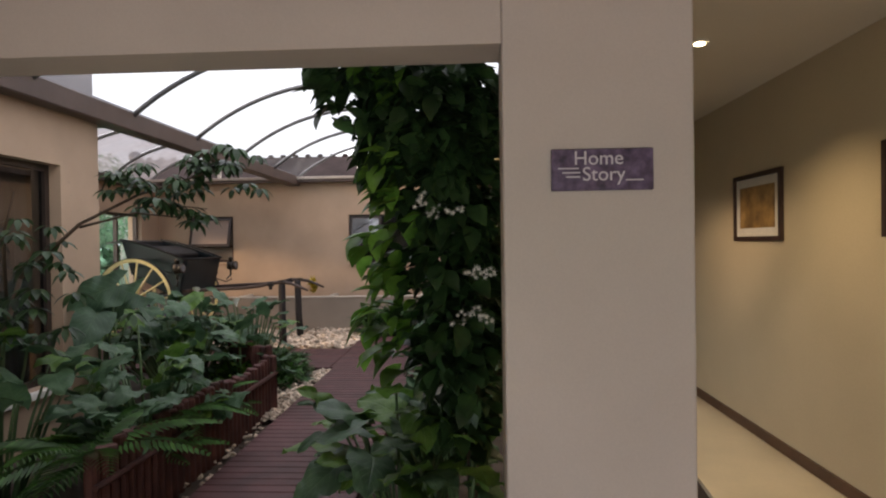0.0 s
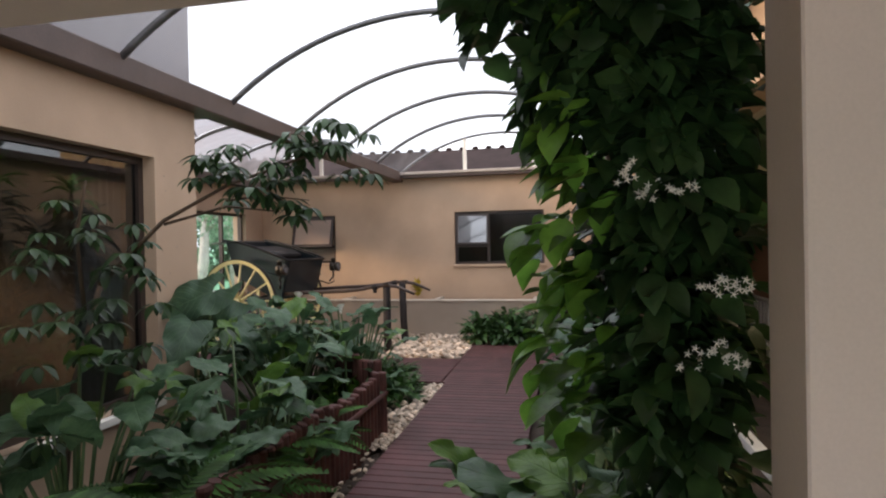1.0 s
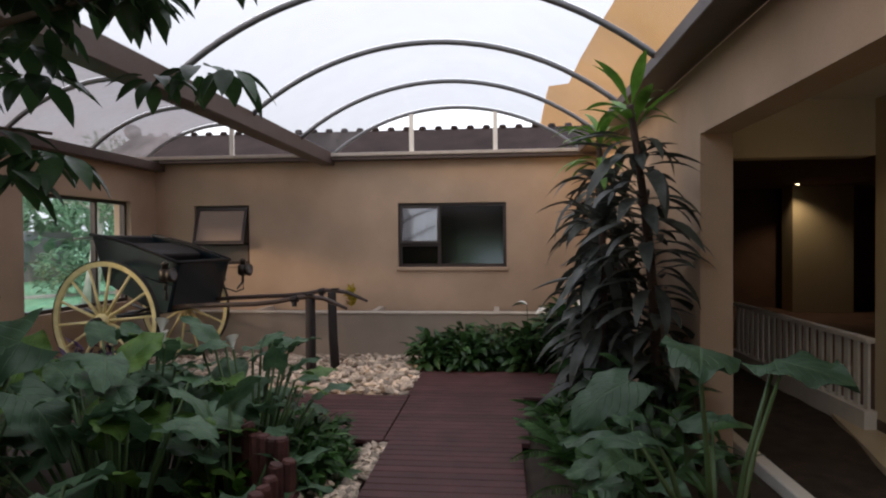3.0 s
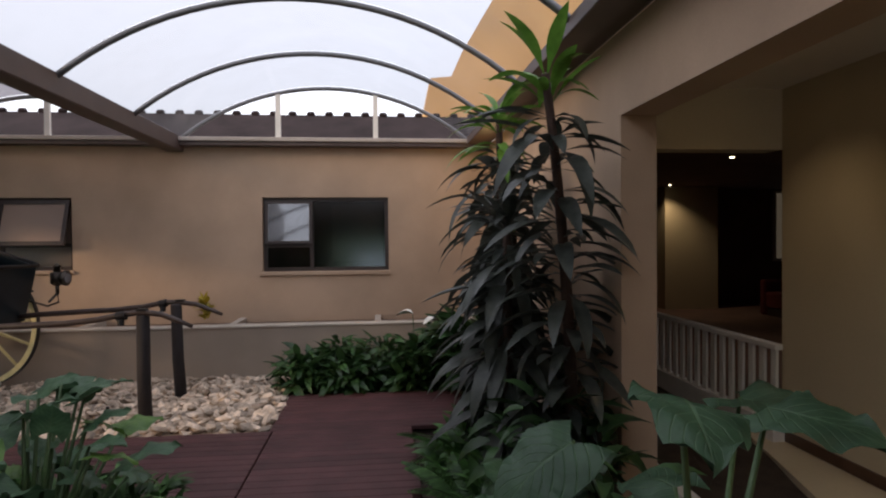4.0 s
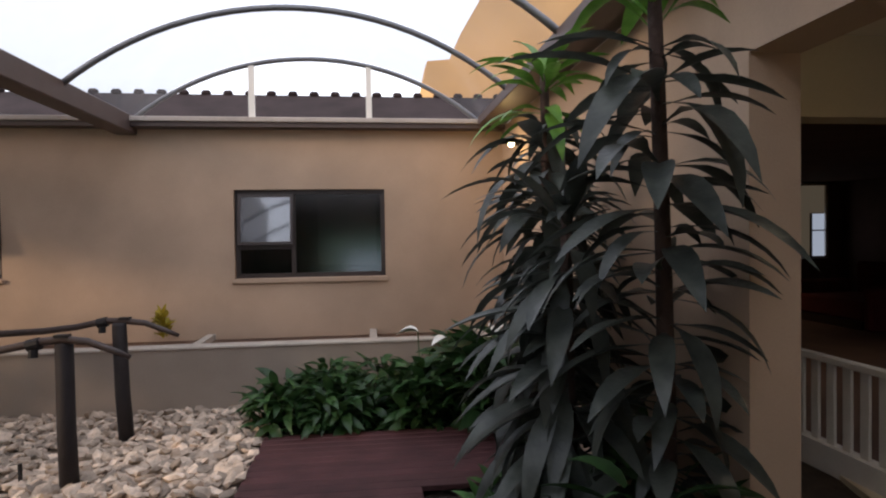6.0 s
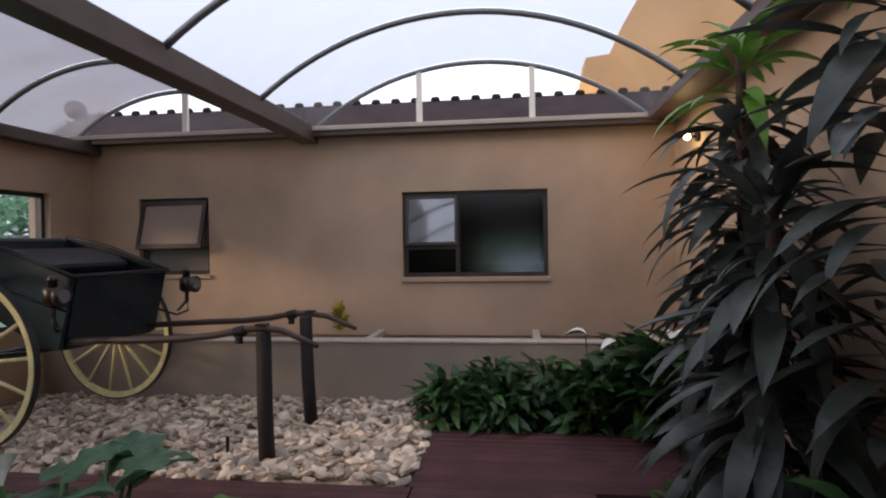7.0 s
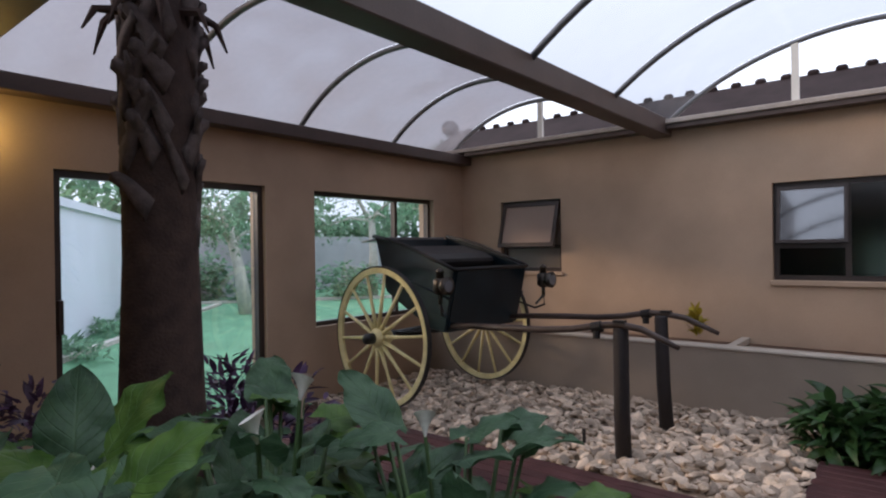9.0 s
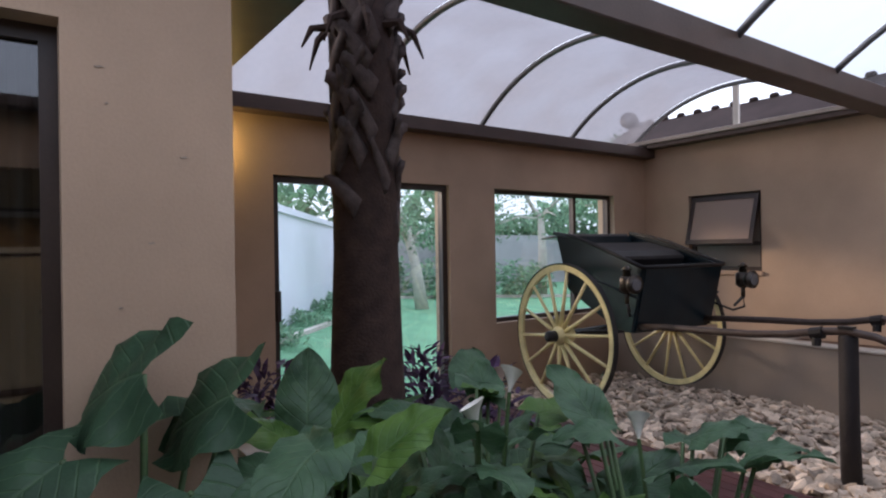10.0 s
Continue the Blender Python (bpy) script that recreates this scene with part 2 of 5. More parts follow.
def add_veins(m):
    """Pale sunken veins that run from a leaf's midrib to its edge."""
    n, l = m.node_tree.nodes, m.node_tree.links
    p = n["Principled BSDF"]
    uv = n.new("ShaderNodeUVMap")
    cut = n.new("ShaderNodeSeparateXYZ")
    l.new(uv.outputs[0], cut.inputs[0])
    side = n.new("ShaderNodeMath")
    side.operation = "ABSOLUTE"
    l.new(cut.outputs["X"], side.inputs[0])
    lean = n.new("ShaderNodeMath")
    lean.operation = "MULTIPLY_ADD"
    lean.inputs[1].default_value = -0.42
    l.new(side.outputs[0], lean.inputs[0])
    l.new(cut.outputs["Y"], lean.inputs[2])
    wave = n.new("ShaderNodeMath")
    wave.operation = "PINGPONG"
    wave.inputs[1].default_value = 0.065
    l.new(lean.outputs[0], wave.inputs[0])
    line = n.new("ShaderNodeMapRange")
    line.inputs[1].default_value, line.inputs[2].default_value = 0.0, 0.012
    line.inputs[3].default_value, line.inputs[4].default_value = 1.0, 0.0
    l.new(wave.outputs[0], line.inputs[0])
    rib = n.new("ShaderNodeMapRange")
    rib.inputs[1].default_value, rib.inputs[2].default_value = 0.0, 0.06
    rib.inputs[3].default_value, rib.inputs[4].default_value = 1.0, 0.0
    l.new(side.outputs[0], rib.inputs[0])
    both = n.new("ShaderNodeMath")
    both.operation = "MAXIMUM"
    l.new(line.outputs[0], both.inputs[0])
    l.new(rib.outputs[0], both.inputs[1])
    old = p.inputs["Base Color"].links[0].from_socket
    mixer = n.new("ShaderNodeMix")
    mixer.data_type = "RGBA"
    fade = n.new("ShaderNodeMath")
    fade.operation = "MULTIPLY"
    fade.inputs[1].default_value = 0.22
    l.new(both.outputs[0], fade.inputs[0])
    l.new(fade.outputs[0], mixer.inputs[0])
    l.new(old, mixer.inputs[6])
    mixer.inputs[7].default_value = (0.16, 0.26, 0.12, 1)
    l.new(mixer.outputs[2], p.inputs["Base Color"])
    bump = p.inputs["Normal"].links[0].from_node
    second = n.new("ShaderNodeBump")
    second.inputs["Strength"].default_value = 0.5
    second.inputs["Distance"].default_value = 0.006
    second.invert = True
    l.new(both.outputs[0], second.inputs["Height"])
    l.new(bump.outputs[0], second.inputs["Normal"])
    l.new(second.outputs[0], p.inputs["Normal"])
    return m


add_veins(LEAF_ARUM)
LEAF_EAR = add_veins(leaf_shader("elephant_ear_leaf", (0.026, 0.062, 0.030), (0.045, 0.092, 0.046), 0.5, 0.15))
LEAF_ARUM_FRESH = add_veins(leaf_shader("fresh_arum_leaf", (0.062, 0.145, 0.022), (0.12, 0.22, 0.042), 0.45))
LEAF_DRAC = leaf_shader("dracaena_leaf", (0.040, 0.047, 0.042), (0.078, 0.086, 0.070), 0.36, 0.22)
LEAF_FRESH = leaf_shader("fresh_leaf", (0.08, 0.20, 0.025), (0.16, 0.32, 0.05))
LEAF_PEACE = leaf_shader("peace_lily_leaf", (0.030, 0.075, 0.026), (0.055, 0.12, 0.036), 0.35)
LEAF_FERN = leaf_shader("fern_frond", (0.04, 0.10, 0.025), (0.08, 0.18, 0.045), 0.5)
LEAF_SCHEF = leaf_shader("umbrella_leaf", (0.025, 0.055, 0.020), (0.05, 0.10, 0.035), 0.35)
LEAF_PURPLE = leaf_shader("purple_leaf", (0.05, 0.025, 0.06), (0.11, 0.06, 0.13), 0.5)
LEAF_YELLOW = leaf_shader("yellow_leaf", (0.40, 0.32, 0.03), (0.60, 0.46, 0.05), 0.5)
LEAF_TREE = leaf_shader("tree_leaf", (0.17, 0.30, 0.19), (0.26, 0.41, 0.25), 0.6, 0.6)
RIM = shader("beige_rim_paint", (0.50, 0.44, 0.37), 0.7, vary=0.1, scale=5, fine=60, bump=0.1)
LAMPON = glow_shader("lit_lamp", (1.0, 0.82, 0.5), 14.0)


# ---- building helpers ----
def box(bm, x0, x1, y0, y1, z0, z1):
    vs = [bm.verts.new((x, y, z)) for z in (z0, z1) for x, y in ((x0, y0), (x1, y0), (x1, y1), (x0, y1))]
    for f in ((3, 2, 1, 0), (4, 5, 6, 7), (0, 1, 5, 4), (1, 2, 6, 5), (2, 3, 7, 6), (3, 0, 4, 7)):
        bm.faces.new([vs[i] for i in f])
    return vs


def prism(bm, outline, lo, hi, axis="y"):
    """An outline in two axes drawn out along the third."""
    def place(a, b, c):
        return {"x": (c, a, b), "y": (a, c, b), "z": (a, b, c)}[axis]
    lower = [bm.verts.new(place(a, b, lo)) for a, b in outline]
    upper = [bm.verts.new(place(a, b, hi)) for a, b in outline]
    bm.faces.new(lower[::-1])
    bm.faces.new(upper)
    for i in range(len(outline)):
        j = (i + 1) % len(outline)
        bm.faces.new((lower[i], lower[j], upper[j], upper[i]))


def tube(bm, path, radius, sides=8, caps=True):
    """A round bar along a path; radius may be one number or one a point."""
    rings = []
    pts = [Vector(p) for p in path]
    for i, p in enumerate(pts):
        d = (pts[min(i + 1, len(pts) - 1)] - pts[max(i - 1, 0)]).normalized()
        a = d.cross(Vector((0, 0, 1)) if abs(d.z) < 0.9 else Vector((0, 1, 0))).normalized()
        b = d.cross(a)
        r = radius[i] if isinstance(radius, (list, tuple)) else radius
        rings.append([bm.verts.new(p + r * (math.cos(k * math.tau / sides) * a + math.sin(k * math.tau / sides) * b)) for k in range(sides)])
    for lo, hi in zip(rings, rings[1:]):
        for k in range(sides):
            bm.faces.new((lo[k], lo[(k + 1) % sides], hi[(k + 1) % sides], hi[k]))
    if caps:
        bm.faces.new(rings[0])
        bm.faces.new(rings[-1][::-1])


def mesh_of(name, bm, material, bevel=0.0, smooth=False):
    if bevel:
        bmesh.ops.bevel(bm, geom=[e for e in bm.edges], offset=bevel, segments=1, affect="EDGES", clamp_overlap=True)
    bmesh.ops.recalc_face_normals(bm, faces=bm.faces[:])
    me = bpy.data.meshes.new(name)
    bm.to_mesh(me)
    bm.free()
    me.materials.append(material)
    if smooth:
        me.polygons.foreach_set("use_smooth", [True] * len(me.polygons))
    return me


def part(name, bm, material, parent=None, label="", bevel=0.0, smooth=False):
    ob = new(name, bm if isinstance(bm, bpy.types.Mesh) else mesh_of(name, bm, material, bevel, smooth))
    ob.parent = parent
    return tagged(ob, label) if label else ob


def thing(name, label, category, kind="", group="", place=(0, 0, 0)):
    ob = new(name)
    ob.location = place
    return tagged(ob, label, category, group, kind)


def boxes(name, rows, material, parent=None, label="", bevel=0.0):
    bm = bmesh.new()
    for r in rows:
        box(bm, *r)
    return part(name, bm, material, parent, label, bevel)


def structure(name, rows, material, label, category="wall", bevel=0.0):
    return tagged(boxes(name, rows, material, None, label, bevel), "", category, "", "structure")


def wall_rows(axis, lo, hi, a0, a1, z0, z1, openings):
    """Boxes of a wall that runs along x or y, butted round its openings (a0, a1, z0, z1)."""
    rows, cuts = [], sorted(openings)
    def add(p, q, r, s):
        if q - p > 1e-4 and s - r > 1e-4:
            rows.append((p, q, lo, hi, r, s) if axis == "x" else (lo, hi, p, q, r, s))
    at = a0
    for p, q, r, s in cuts:
        add(at, p, z0, z1)
        add(p, q, z0, r)
        add(p, q, s, z1)
        at = q
    add(at, a1, z0, z1)
    return rows


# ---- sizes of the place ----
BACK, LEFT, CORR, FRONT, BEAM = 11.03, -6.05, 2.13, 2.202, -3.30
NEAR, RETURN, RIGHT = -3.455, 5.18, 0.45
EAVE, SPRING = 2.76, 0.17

# ---- setting ----
structure("wall_north", wall_rows("x", BACK, BACK + 0.25, LEFT - 0.25, RIGHT + 0.2, 0, EAVE, [(-5.445, -4.60, 1.23, 2.10), (-2.38, -0.83, 1.18, 2.10)]), TAN, "tan plastered courtyard wall with two dark windows")
structure("wall_west", wall_rows("y", LEFT - 0.25, LEFT, RETURN - 0.25, BACK, 0, EAVE - 0.04, [(6.23, 7.97, 0.04, 2.14), (8.545, 10.43, 0.75, 2.135)]), TAN, "tan plastered wall with a glass door and a window")
structure("wall_return", wall_rows("x", RETURN - 0.25, RETURN, LEFT, NEAR - 0.25, 0, EAVE - 0.04, []), TAN, "tan plastered return wall beside the palm")
structure("wall_near_west", wall_rows("y", NEAR - 0.25, NEAR, -3.3, RETURN, 0, EAVE - 0.04, [(2.75, 4.68, 0.43, 2.22)]), TAN, "tan plastered wall with a wide window over the bed")
structure("wall_east", wall_rows("y", RIGHT, RIGHT + 0.215, 6.80, BACK, 0, EAVE, []), TAN, "tan plastered wall behind the tall cane plant")
structure("lintel_east", [(RIGHT, RIGHT + 0.215, FRONT + 0.25, 6.80, 2.275, EAVE)], TAN, "tan plastered beam over the open side of the corridor", "beam")
structure("pillar", [(0.059, 0.78, FRONT, FRONT + 0.25, 0, 2.69)], PALE, "broad pale plastered pillar with a small sign", "pillar", 0.006)
structure("lintel_south", [(NEAR, 0.057, FRONT, FRONT + 0.245, 2.29, EAVE)], PALE, "pale plastered beam over the courtyard opening", "beam")
structure("wall_corridor", [(CORR, CORR + 0.2, -3.3, 7.75, 0, 2.69)], CREAM, "cream painted corridor wall hung with pictures")
structure("header_corridor", [(RIGHT + 0.2, CORR, 7.75, 7.95, 2.23, 2.69)], CREAM, "cream painted header above a dark opening", "beam")
structure("wall_south", wall_rows("x", -3.3, -3.05, NEAR, CORR, 0, 2.69, [(-2.6, 1.4, 0.0, 1.55)]), CREAM, "cream painted entrance wall with a wide opening")
structure("ceiling", [(NEAR, RIGHT + 0.2, -3.3, FRONT, 2.69, 2.8), (RIGHT + 0.2, CORR + 0.2, -3.3, 7.95, 2.69, 2.8)], CEIL, "plain cream painted ceiling of the corridor", "ceiling")
structure("baseboard", [(CORR - 0.014, CORR - 0.001, -3.0, 7.75, 0.004, 0.085)], SKIRT, "dark brown wooden skirting along the corridor wall", "skirting")

# lounge beyond the corridor; its dimness is put into one dark brown
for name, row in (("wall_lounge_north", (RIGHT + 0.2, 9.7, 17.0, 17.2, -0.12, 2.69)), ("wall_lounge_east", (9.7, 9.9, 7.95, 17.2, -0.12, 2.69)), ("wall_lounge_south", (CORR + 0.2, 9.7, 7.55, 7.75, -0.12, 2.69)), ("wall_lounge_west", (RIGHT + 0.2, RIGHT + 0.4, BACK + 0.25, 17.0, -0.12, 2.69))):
    structure(name, [row], LOUNGEDIM, "lounge wall, its dimness put into dark brown")
structure("ceiling_lounge", [(RIGHT + 0.2, 9.9, 7.95, 17.2, 2.69, 2.8)], LOUNGEDIM, "lounge ceiling, its dimness put into dark brown", "ceiling")
structure("floor_lounge", [(CORR - 0.02, 9.8, 7.75, 17.2, -0.13, -0.05)], LOUNGEDIM, "lounge floor, its dimness put into dark brown", "floor")

# floors
structure("floor_entrance", [(NEAR, CORR, -3.3, FRONT + 0.1, -0.1, 0.0)], TILE, "cream tiled entrance floor", "floor")
bm = bmesh.new()
prism(bm, [(1.25, FRONT + 0.1), (CORR, FRONT + 0.1), (CORR, 8.7), (2.05, 8.3), (1.78, 7.25), (1.6, 6.6)], -0.1, 0.0, "z")
tagged(part("floor_corridor", bm, TILE, None, "cream tiled corridor floor"), "", "floor", "", "structure")
bm = bmesh.new()
prism(bm, [(0.80, FRONT + 0.25), (0.90, FRONT + 0.25), (0.90, 9.0), (0.80, 9.0)], -0.3, 0.06, "z")
tagged(part("kerb", bm, WHITE, None, "white painted kerb of the planting bed", 0.008), "", "kerb", "", "structure")
bm = bmesh.new()
bmesh.ops.create_grid(bm, x_segments=90, y_segments=90, size=1)
for v in bm.verts:
    v.co = Vector((-1.97 + 4.07 * v.co.x, 6.7 + 4.35 * v.co.y, 0))
    v.co.z = -0.035 + 0.025 * noise.noise(v.co * 2.2)
tagged(part("courtyard_soil", bm, SOIL, None, "dark damp soil of the planting beds", smooth=True), "", "soil", "", "structure")

# the ground outside
bm = bmesh.new()
vs = [bm.verts.new((x, y, -0.12)) for x, y in ((-1500, -1500), (1500, -1500), (1500, 1500), (-1500, 1500))]
bm.faces.new(vs)
tagged(part("ground", bm, LAWN, None, "green mown lawn reaching far round the house"), "", "ground", "", "structure")

# added out of view: pale ground so less green light bounces onto the pillar
structure("pavement", [(-8, 8, -12, -3.3, -0.118, -0.06)], KERB, "unseen pale slab added to keep green lawn bounce off the pillar", "pavement")
structure("door_slab", [(LEFT + 0.003, -5.0, 5.9, 7.01, -0.05, 0.03)], KERB, "pale concrete slab inside the glass door", "floor")

# planter ledge on the north wall
ledge = tagged(new("planter_ledge"), "taupe plastered raised planter with a pale rim", "planter", "", "structure")
boxes("planter_wall", [(LEFT, RIGHT, 10.29, 10.43, -0.05, 0.60)], TAN_DARK, ledge, "taupe plastered front")
boxes("rim", [(LEFT, RIGHT - 0.003, 10.275, 10.44, 0.60, 0.624)], RIM, ledge, "pale beige rim", 0.005)
for x in (-6.0, -4.3, -2.66, -1.01, 0.09):
    boxes("divider", [(x, x + 0.075, 10.445, 11.025, 0.3, 0.62)], RIM, ledge, "pale cross rim", 0.004)
boxes("soil", [(LEFT + 0.01, RIGHT - 0.01, 10.435, 11.02, 0.0, 0.56)], SKIRT, ledge, "dark red-brown soil")


# ---- roof ----
def arch(x0, x1, rise, n=24):
    """Points of a flat arch between two springing lines."""
    half = (x1 - x0) / 2
    r = (half * half + rise * rise) / (2 * rise)
    a = math.asin(half / r)
    return [((x0 + x1) / 2 + r * math.sin(-a + 2 * a * i / n), r * math.cos(-a + 2 * a * i / n) - (r - rise)) for i in range(n + 1)]


def vault(name, x0, x1, z0, rise, ribs, sheet, label, y0):
    roof = tagged(new(name), label, "roof", "", "structure")
    line = arch(x0, x1, rise)
    for y in ribs:
        bm = bmesh.new()
        tube(bm, [(x, y, z0 + z) for x, z in line], 0.026, 8)
        part("rib", bm, ALU, roof, "grey metal arched rib", smooth=True)
    edges = [y0] + ribs[1:] if ribs[0] <= y0 else [y0] + ribs
    for ya, yb in zip(edges, edges[1:]):
        bm = bmesh.new()
        lo = [bm.verts.new((x, ya + 0.004, z0 + z + 0.032)) for x, z in line]
        hi = [bm.verts.new((x, yb - 0.004, z0 + z + 0.032)) for x, z in line]
        for i in range(len(line) - 1):
            bm.faces.new((lo[i], lo[i + 1], hi[i + 1], hi[i]))
        part("roof_sheet", bm, sheet, roof, "curved translucent sheet", smooth=True)
    return roof


RIBS = [2.87, 4.20, 5.527, 6.838, 8.21, 9.60, 10.99]
clear_roof = vault("barrel_roof_east", BEAM - 0.04, SPRING + 0.04, 2.79, 0.65, RIBS, CLEARROOF, "clear barrel roof on grey metal ribs", FRONT + 0.2)
hazy_roof = vault("barrel_roof_west", LEFT - 0.19, BEAM - 0.2, 2.74, 0.55, [5.3, 7.13, 8.495, 9.85, 10.99], SMOKEROOF, "hazy barrel roof on grey metal ribs", 5.1)
for x, roof, z0, z1 in ((-2.168, clear_roof, 2.80, 3.36), (-0.979, clear_roof, 2.80, 3.38), (-4.83, hazy_roof, 2.74, 3.26)):
    boxes("upright", [(x - 0.03, x + 0.03, 10.97, 11.01, z0, z1)], WHITE, roof, "pale metal upright")
structure("roof_beam", [(BEAM - 0.20, BEAM, FRONT + 0.215, BACK, 2.655, 2.83)], BROWN, "brown painted steel box beam under the roof", "beam", 0.008)
structure("gutter_north", [(LEFT - 0.25, RIGHT + 0.25, BACK - 0.20, BACK + 0.12, EAVE + 0.002, EAVE + 0.05)], GUTTER, "pale gutter along the north wall", "gutter", 0.006)
# no board here: a brown strip paints the gutter's shaded underside
structure("fascia_north", [(LEFT + 0.165, RIGHT - 0.004, BACK - 0.17, BACK - 0.002, EAVE - 0.045, EAVE)], BROWN, "brown strip painting the shade under the pale gutter", "gutter")
structure("gutter_west", [(LEFT - 0.23, LEFT + 0.16, RETURN, BACK - 0.002, EAVE - 0.15, EAVE - 0.03)], BROWN, "brown gutter along the west wall", "gutter", 0.006)
structure("gutter_east", [(SPRING - 0.02, SPRING + 0.16, FRONT + 0.25, BACK - 0.205, EAVE - 0.02, EAVE + 0.075)], BROWN, "brown gutter along the east side", "gutter", 0.006)
structure("soffit_east", [(SPRING + 0.163, RIGHT - 0.003, FRONT + 0.25, BACK - 0.003, EAVE + 0.004, EAVE + 0.04)], BROWN, "brown soffit boards along the east wall", "soffit")
structure("gutter_return", [(LEFT + 0.17, NEAR - 0.055, RETURN + 0.003, RETURN + 0.54, EAVE - 0.03, EAVE + 0.03)], BROWN, "brown edge plate over the return wall", "gutter", 0.006)
structure("parapet_west", [(NEAR - 0.3, NEAR - 0.06, FRONT + 0.195, RETURN + 0.03, EAVE + 0.104, 4.4)], GREYWALL, "grey plastered parapet above the near wall", "wall")
structure("roof_near_west", [(LEFT - 0.25, BEAM - 0.215, -3.3, RETURN - 0.03, EAVE + 0.022, EAVE + 0.1)], GUTTER, "flat roof over the rooms to the west", "roof")


# ---- windows and doors ----
def glazed(name, label, axis, at, a0, a1, z0, z1, uprights, rails, glass, depth=0.06, bar=0.045, category="window"):
    """A framed window in a wall along x or y: frame, bars and panes. rails: (height, from, to)."""
    w = tagged(new(name), label, category, "", "structure")
    def rows(p, q, d0, d1, r, s):
        return (p, q, at + d0, at + d1, r, s) if axis == "x" else (at + d0, at + d1, p, q, r, s)
    boxes("window_frame", [rows(a0, a1, 0, depth, z1 - bar, z1), rows(a0, a1, 0, depth, z0, z0 + bar), rows(a0, a0 + bar, 0, depth, z0 + bar, z1 - bar), rows(a1 - bar, a1, 0, depth, z0 + bar, z1 - bar)], BRONZE, w, "dark bronze frame")
    for u in uprights:
        boxes("mullion", [rows(u - bar / 2, u + bar / 2, 0.002, depth - 0.002, z0 + bar, z1 - bar)], BRONZE, w)
    for h, p, q in rails:
        boxes("transom", [rows(p, q, 0.004, depth - 0.004, h - bar / 2, h + bar / 2)], BRONZE, w)
    edges = [a0 + bar] + sorted(uprights) + [a1 - bar]
    for p, q in zip(edges, edges[1:]):
        ob = boxes("pane", [rows(p, q, depth / 2 - 0.003, depth / 2 + 0.003, z0 + bar, z1 - bar)], glass, w)
        ob.visible_shadow = False
    return w


# wide window of the north wall, with an open vent
wide = glazed("window_1", "dark bronze framed window with an open top vent", "x", BACK + 0.06, -2.38, -0.83, 1.18, 2.10, [-1.79], [(1.50, -2.335, -1.8125)], DARKGLASS)
bm = bmesh.new()
for r in ((-2.345, -1.785, 0, 0.03, -0.53, -0.50), (-2.345, -1.785, 0, 0.03, -0.03, 0.0), (-2.345, -2.315, 0, 0.03, -0.50, -0.03), (-1.815, -1.785, 0, 0.03, -0.50, -0.03)):
    box(bm, *r)
bmesh.ops.transform(bm, matrix=pose(0, BACK + 0.03, 2.055, -7), verts=bm.verts[:])
vent = part("vent", bm, BRONZE, wide, "open top-hung vent")
VENTGLASS = pane_shader("vent_glass", (0.5, 0.52, 0.55), 0.30, 0.06)
bm = bmesh.new()
box(bm, -2.315, -1.815, 0.012, 0.018, -0.50, -0.03)
bmesh.ops.transform(bm, matrix=pose(0, BACK + 0.03, 2.055, -7), verts=bm.verts[:])
part("pane", bm, VENTGLASS, vent, "pane mirroring the sky")
boxes("window_sill", [(-2.40, -0.81, BACK - 0.03, BACK + 0.06, 1.13, 1.178)], TAN, wide, "plastered sill", 0.006)
structure("room_north", [(-3.1, 0.1, 12.6, 12.7, 0.5, 2.6), (-3.1, -3.0, BACK + 0.25, 12.6, 0.5, 2.6), (0.0, 0.1, BACK + 0.25, 12.6, 0.5, 2.6), (-3.1, 0.1, BACK + 0.25, 12.7, 2.6, 2.7), (-3.1, 0.1, BACK + 0.25, 12.7, 0.4, 0.5)], ROOMDIM, "dark grey box standing in for the dim room behind the wide window")
blind = thing("window_blind", "pale slatted blind inside the wide window", "blind")
for i in range(26):
    boxes("slat", [(-1.55, -0.92, BACK + 0.20, BACK + 0.222, 1.30 + i * 0.028, 1.318 + i * 0.028)], CURTAIN, blind)
# small obscure window with its sash tilted out
small = glazed("window_2", "dark framed obscure window with a tilted sash", "x", BACK + 0.06, -5.445, -4.60, 1.23, 2.10, [], [(1.53, -5.4, -4.645)], OBSCURE)
bm = bmesh.new()
for r in ((-5.41, -4.63, 0, 0.035, -0.56, -0.51), (-5.41, -4.63, 0, 0.035, -0.045, 0.0), (-5.41, -5.365, 0, 0.035, -0.51, -0.045), (-4.675, -4.63, 0, 0.035, -0.51, -0.045)):
    box(bm, *r)
bmesh.ops.transform(bm, matrix=pose(0, BACK + 0.02, 2.07, -17), verts=bm.verts[:])
sash = part("sash", bm, BRONZE, small, "open top-hung sash")
bm = bmesh.new()
box(bm, -5.365, -4.675, 0.014, 0.02, -0.51, -0.045)
bmesh.ops.transform(bm, matrix=pose(0, BACK + 0.02, 2.07, -17), verts=bm.verts[:])
part("pane", bm, FROSTED, sash, "frosted brown pane")
boxes("window_sill", [(-5.47, -4.58, BACK - 0.03, BACK + 0.06, 1.185, 1.228)], TAN, small, "plastered sill", 0.006)
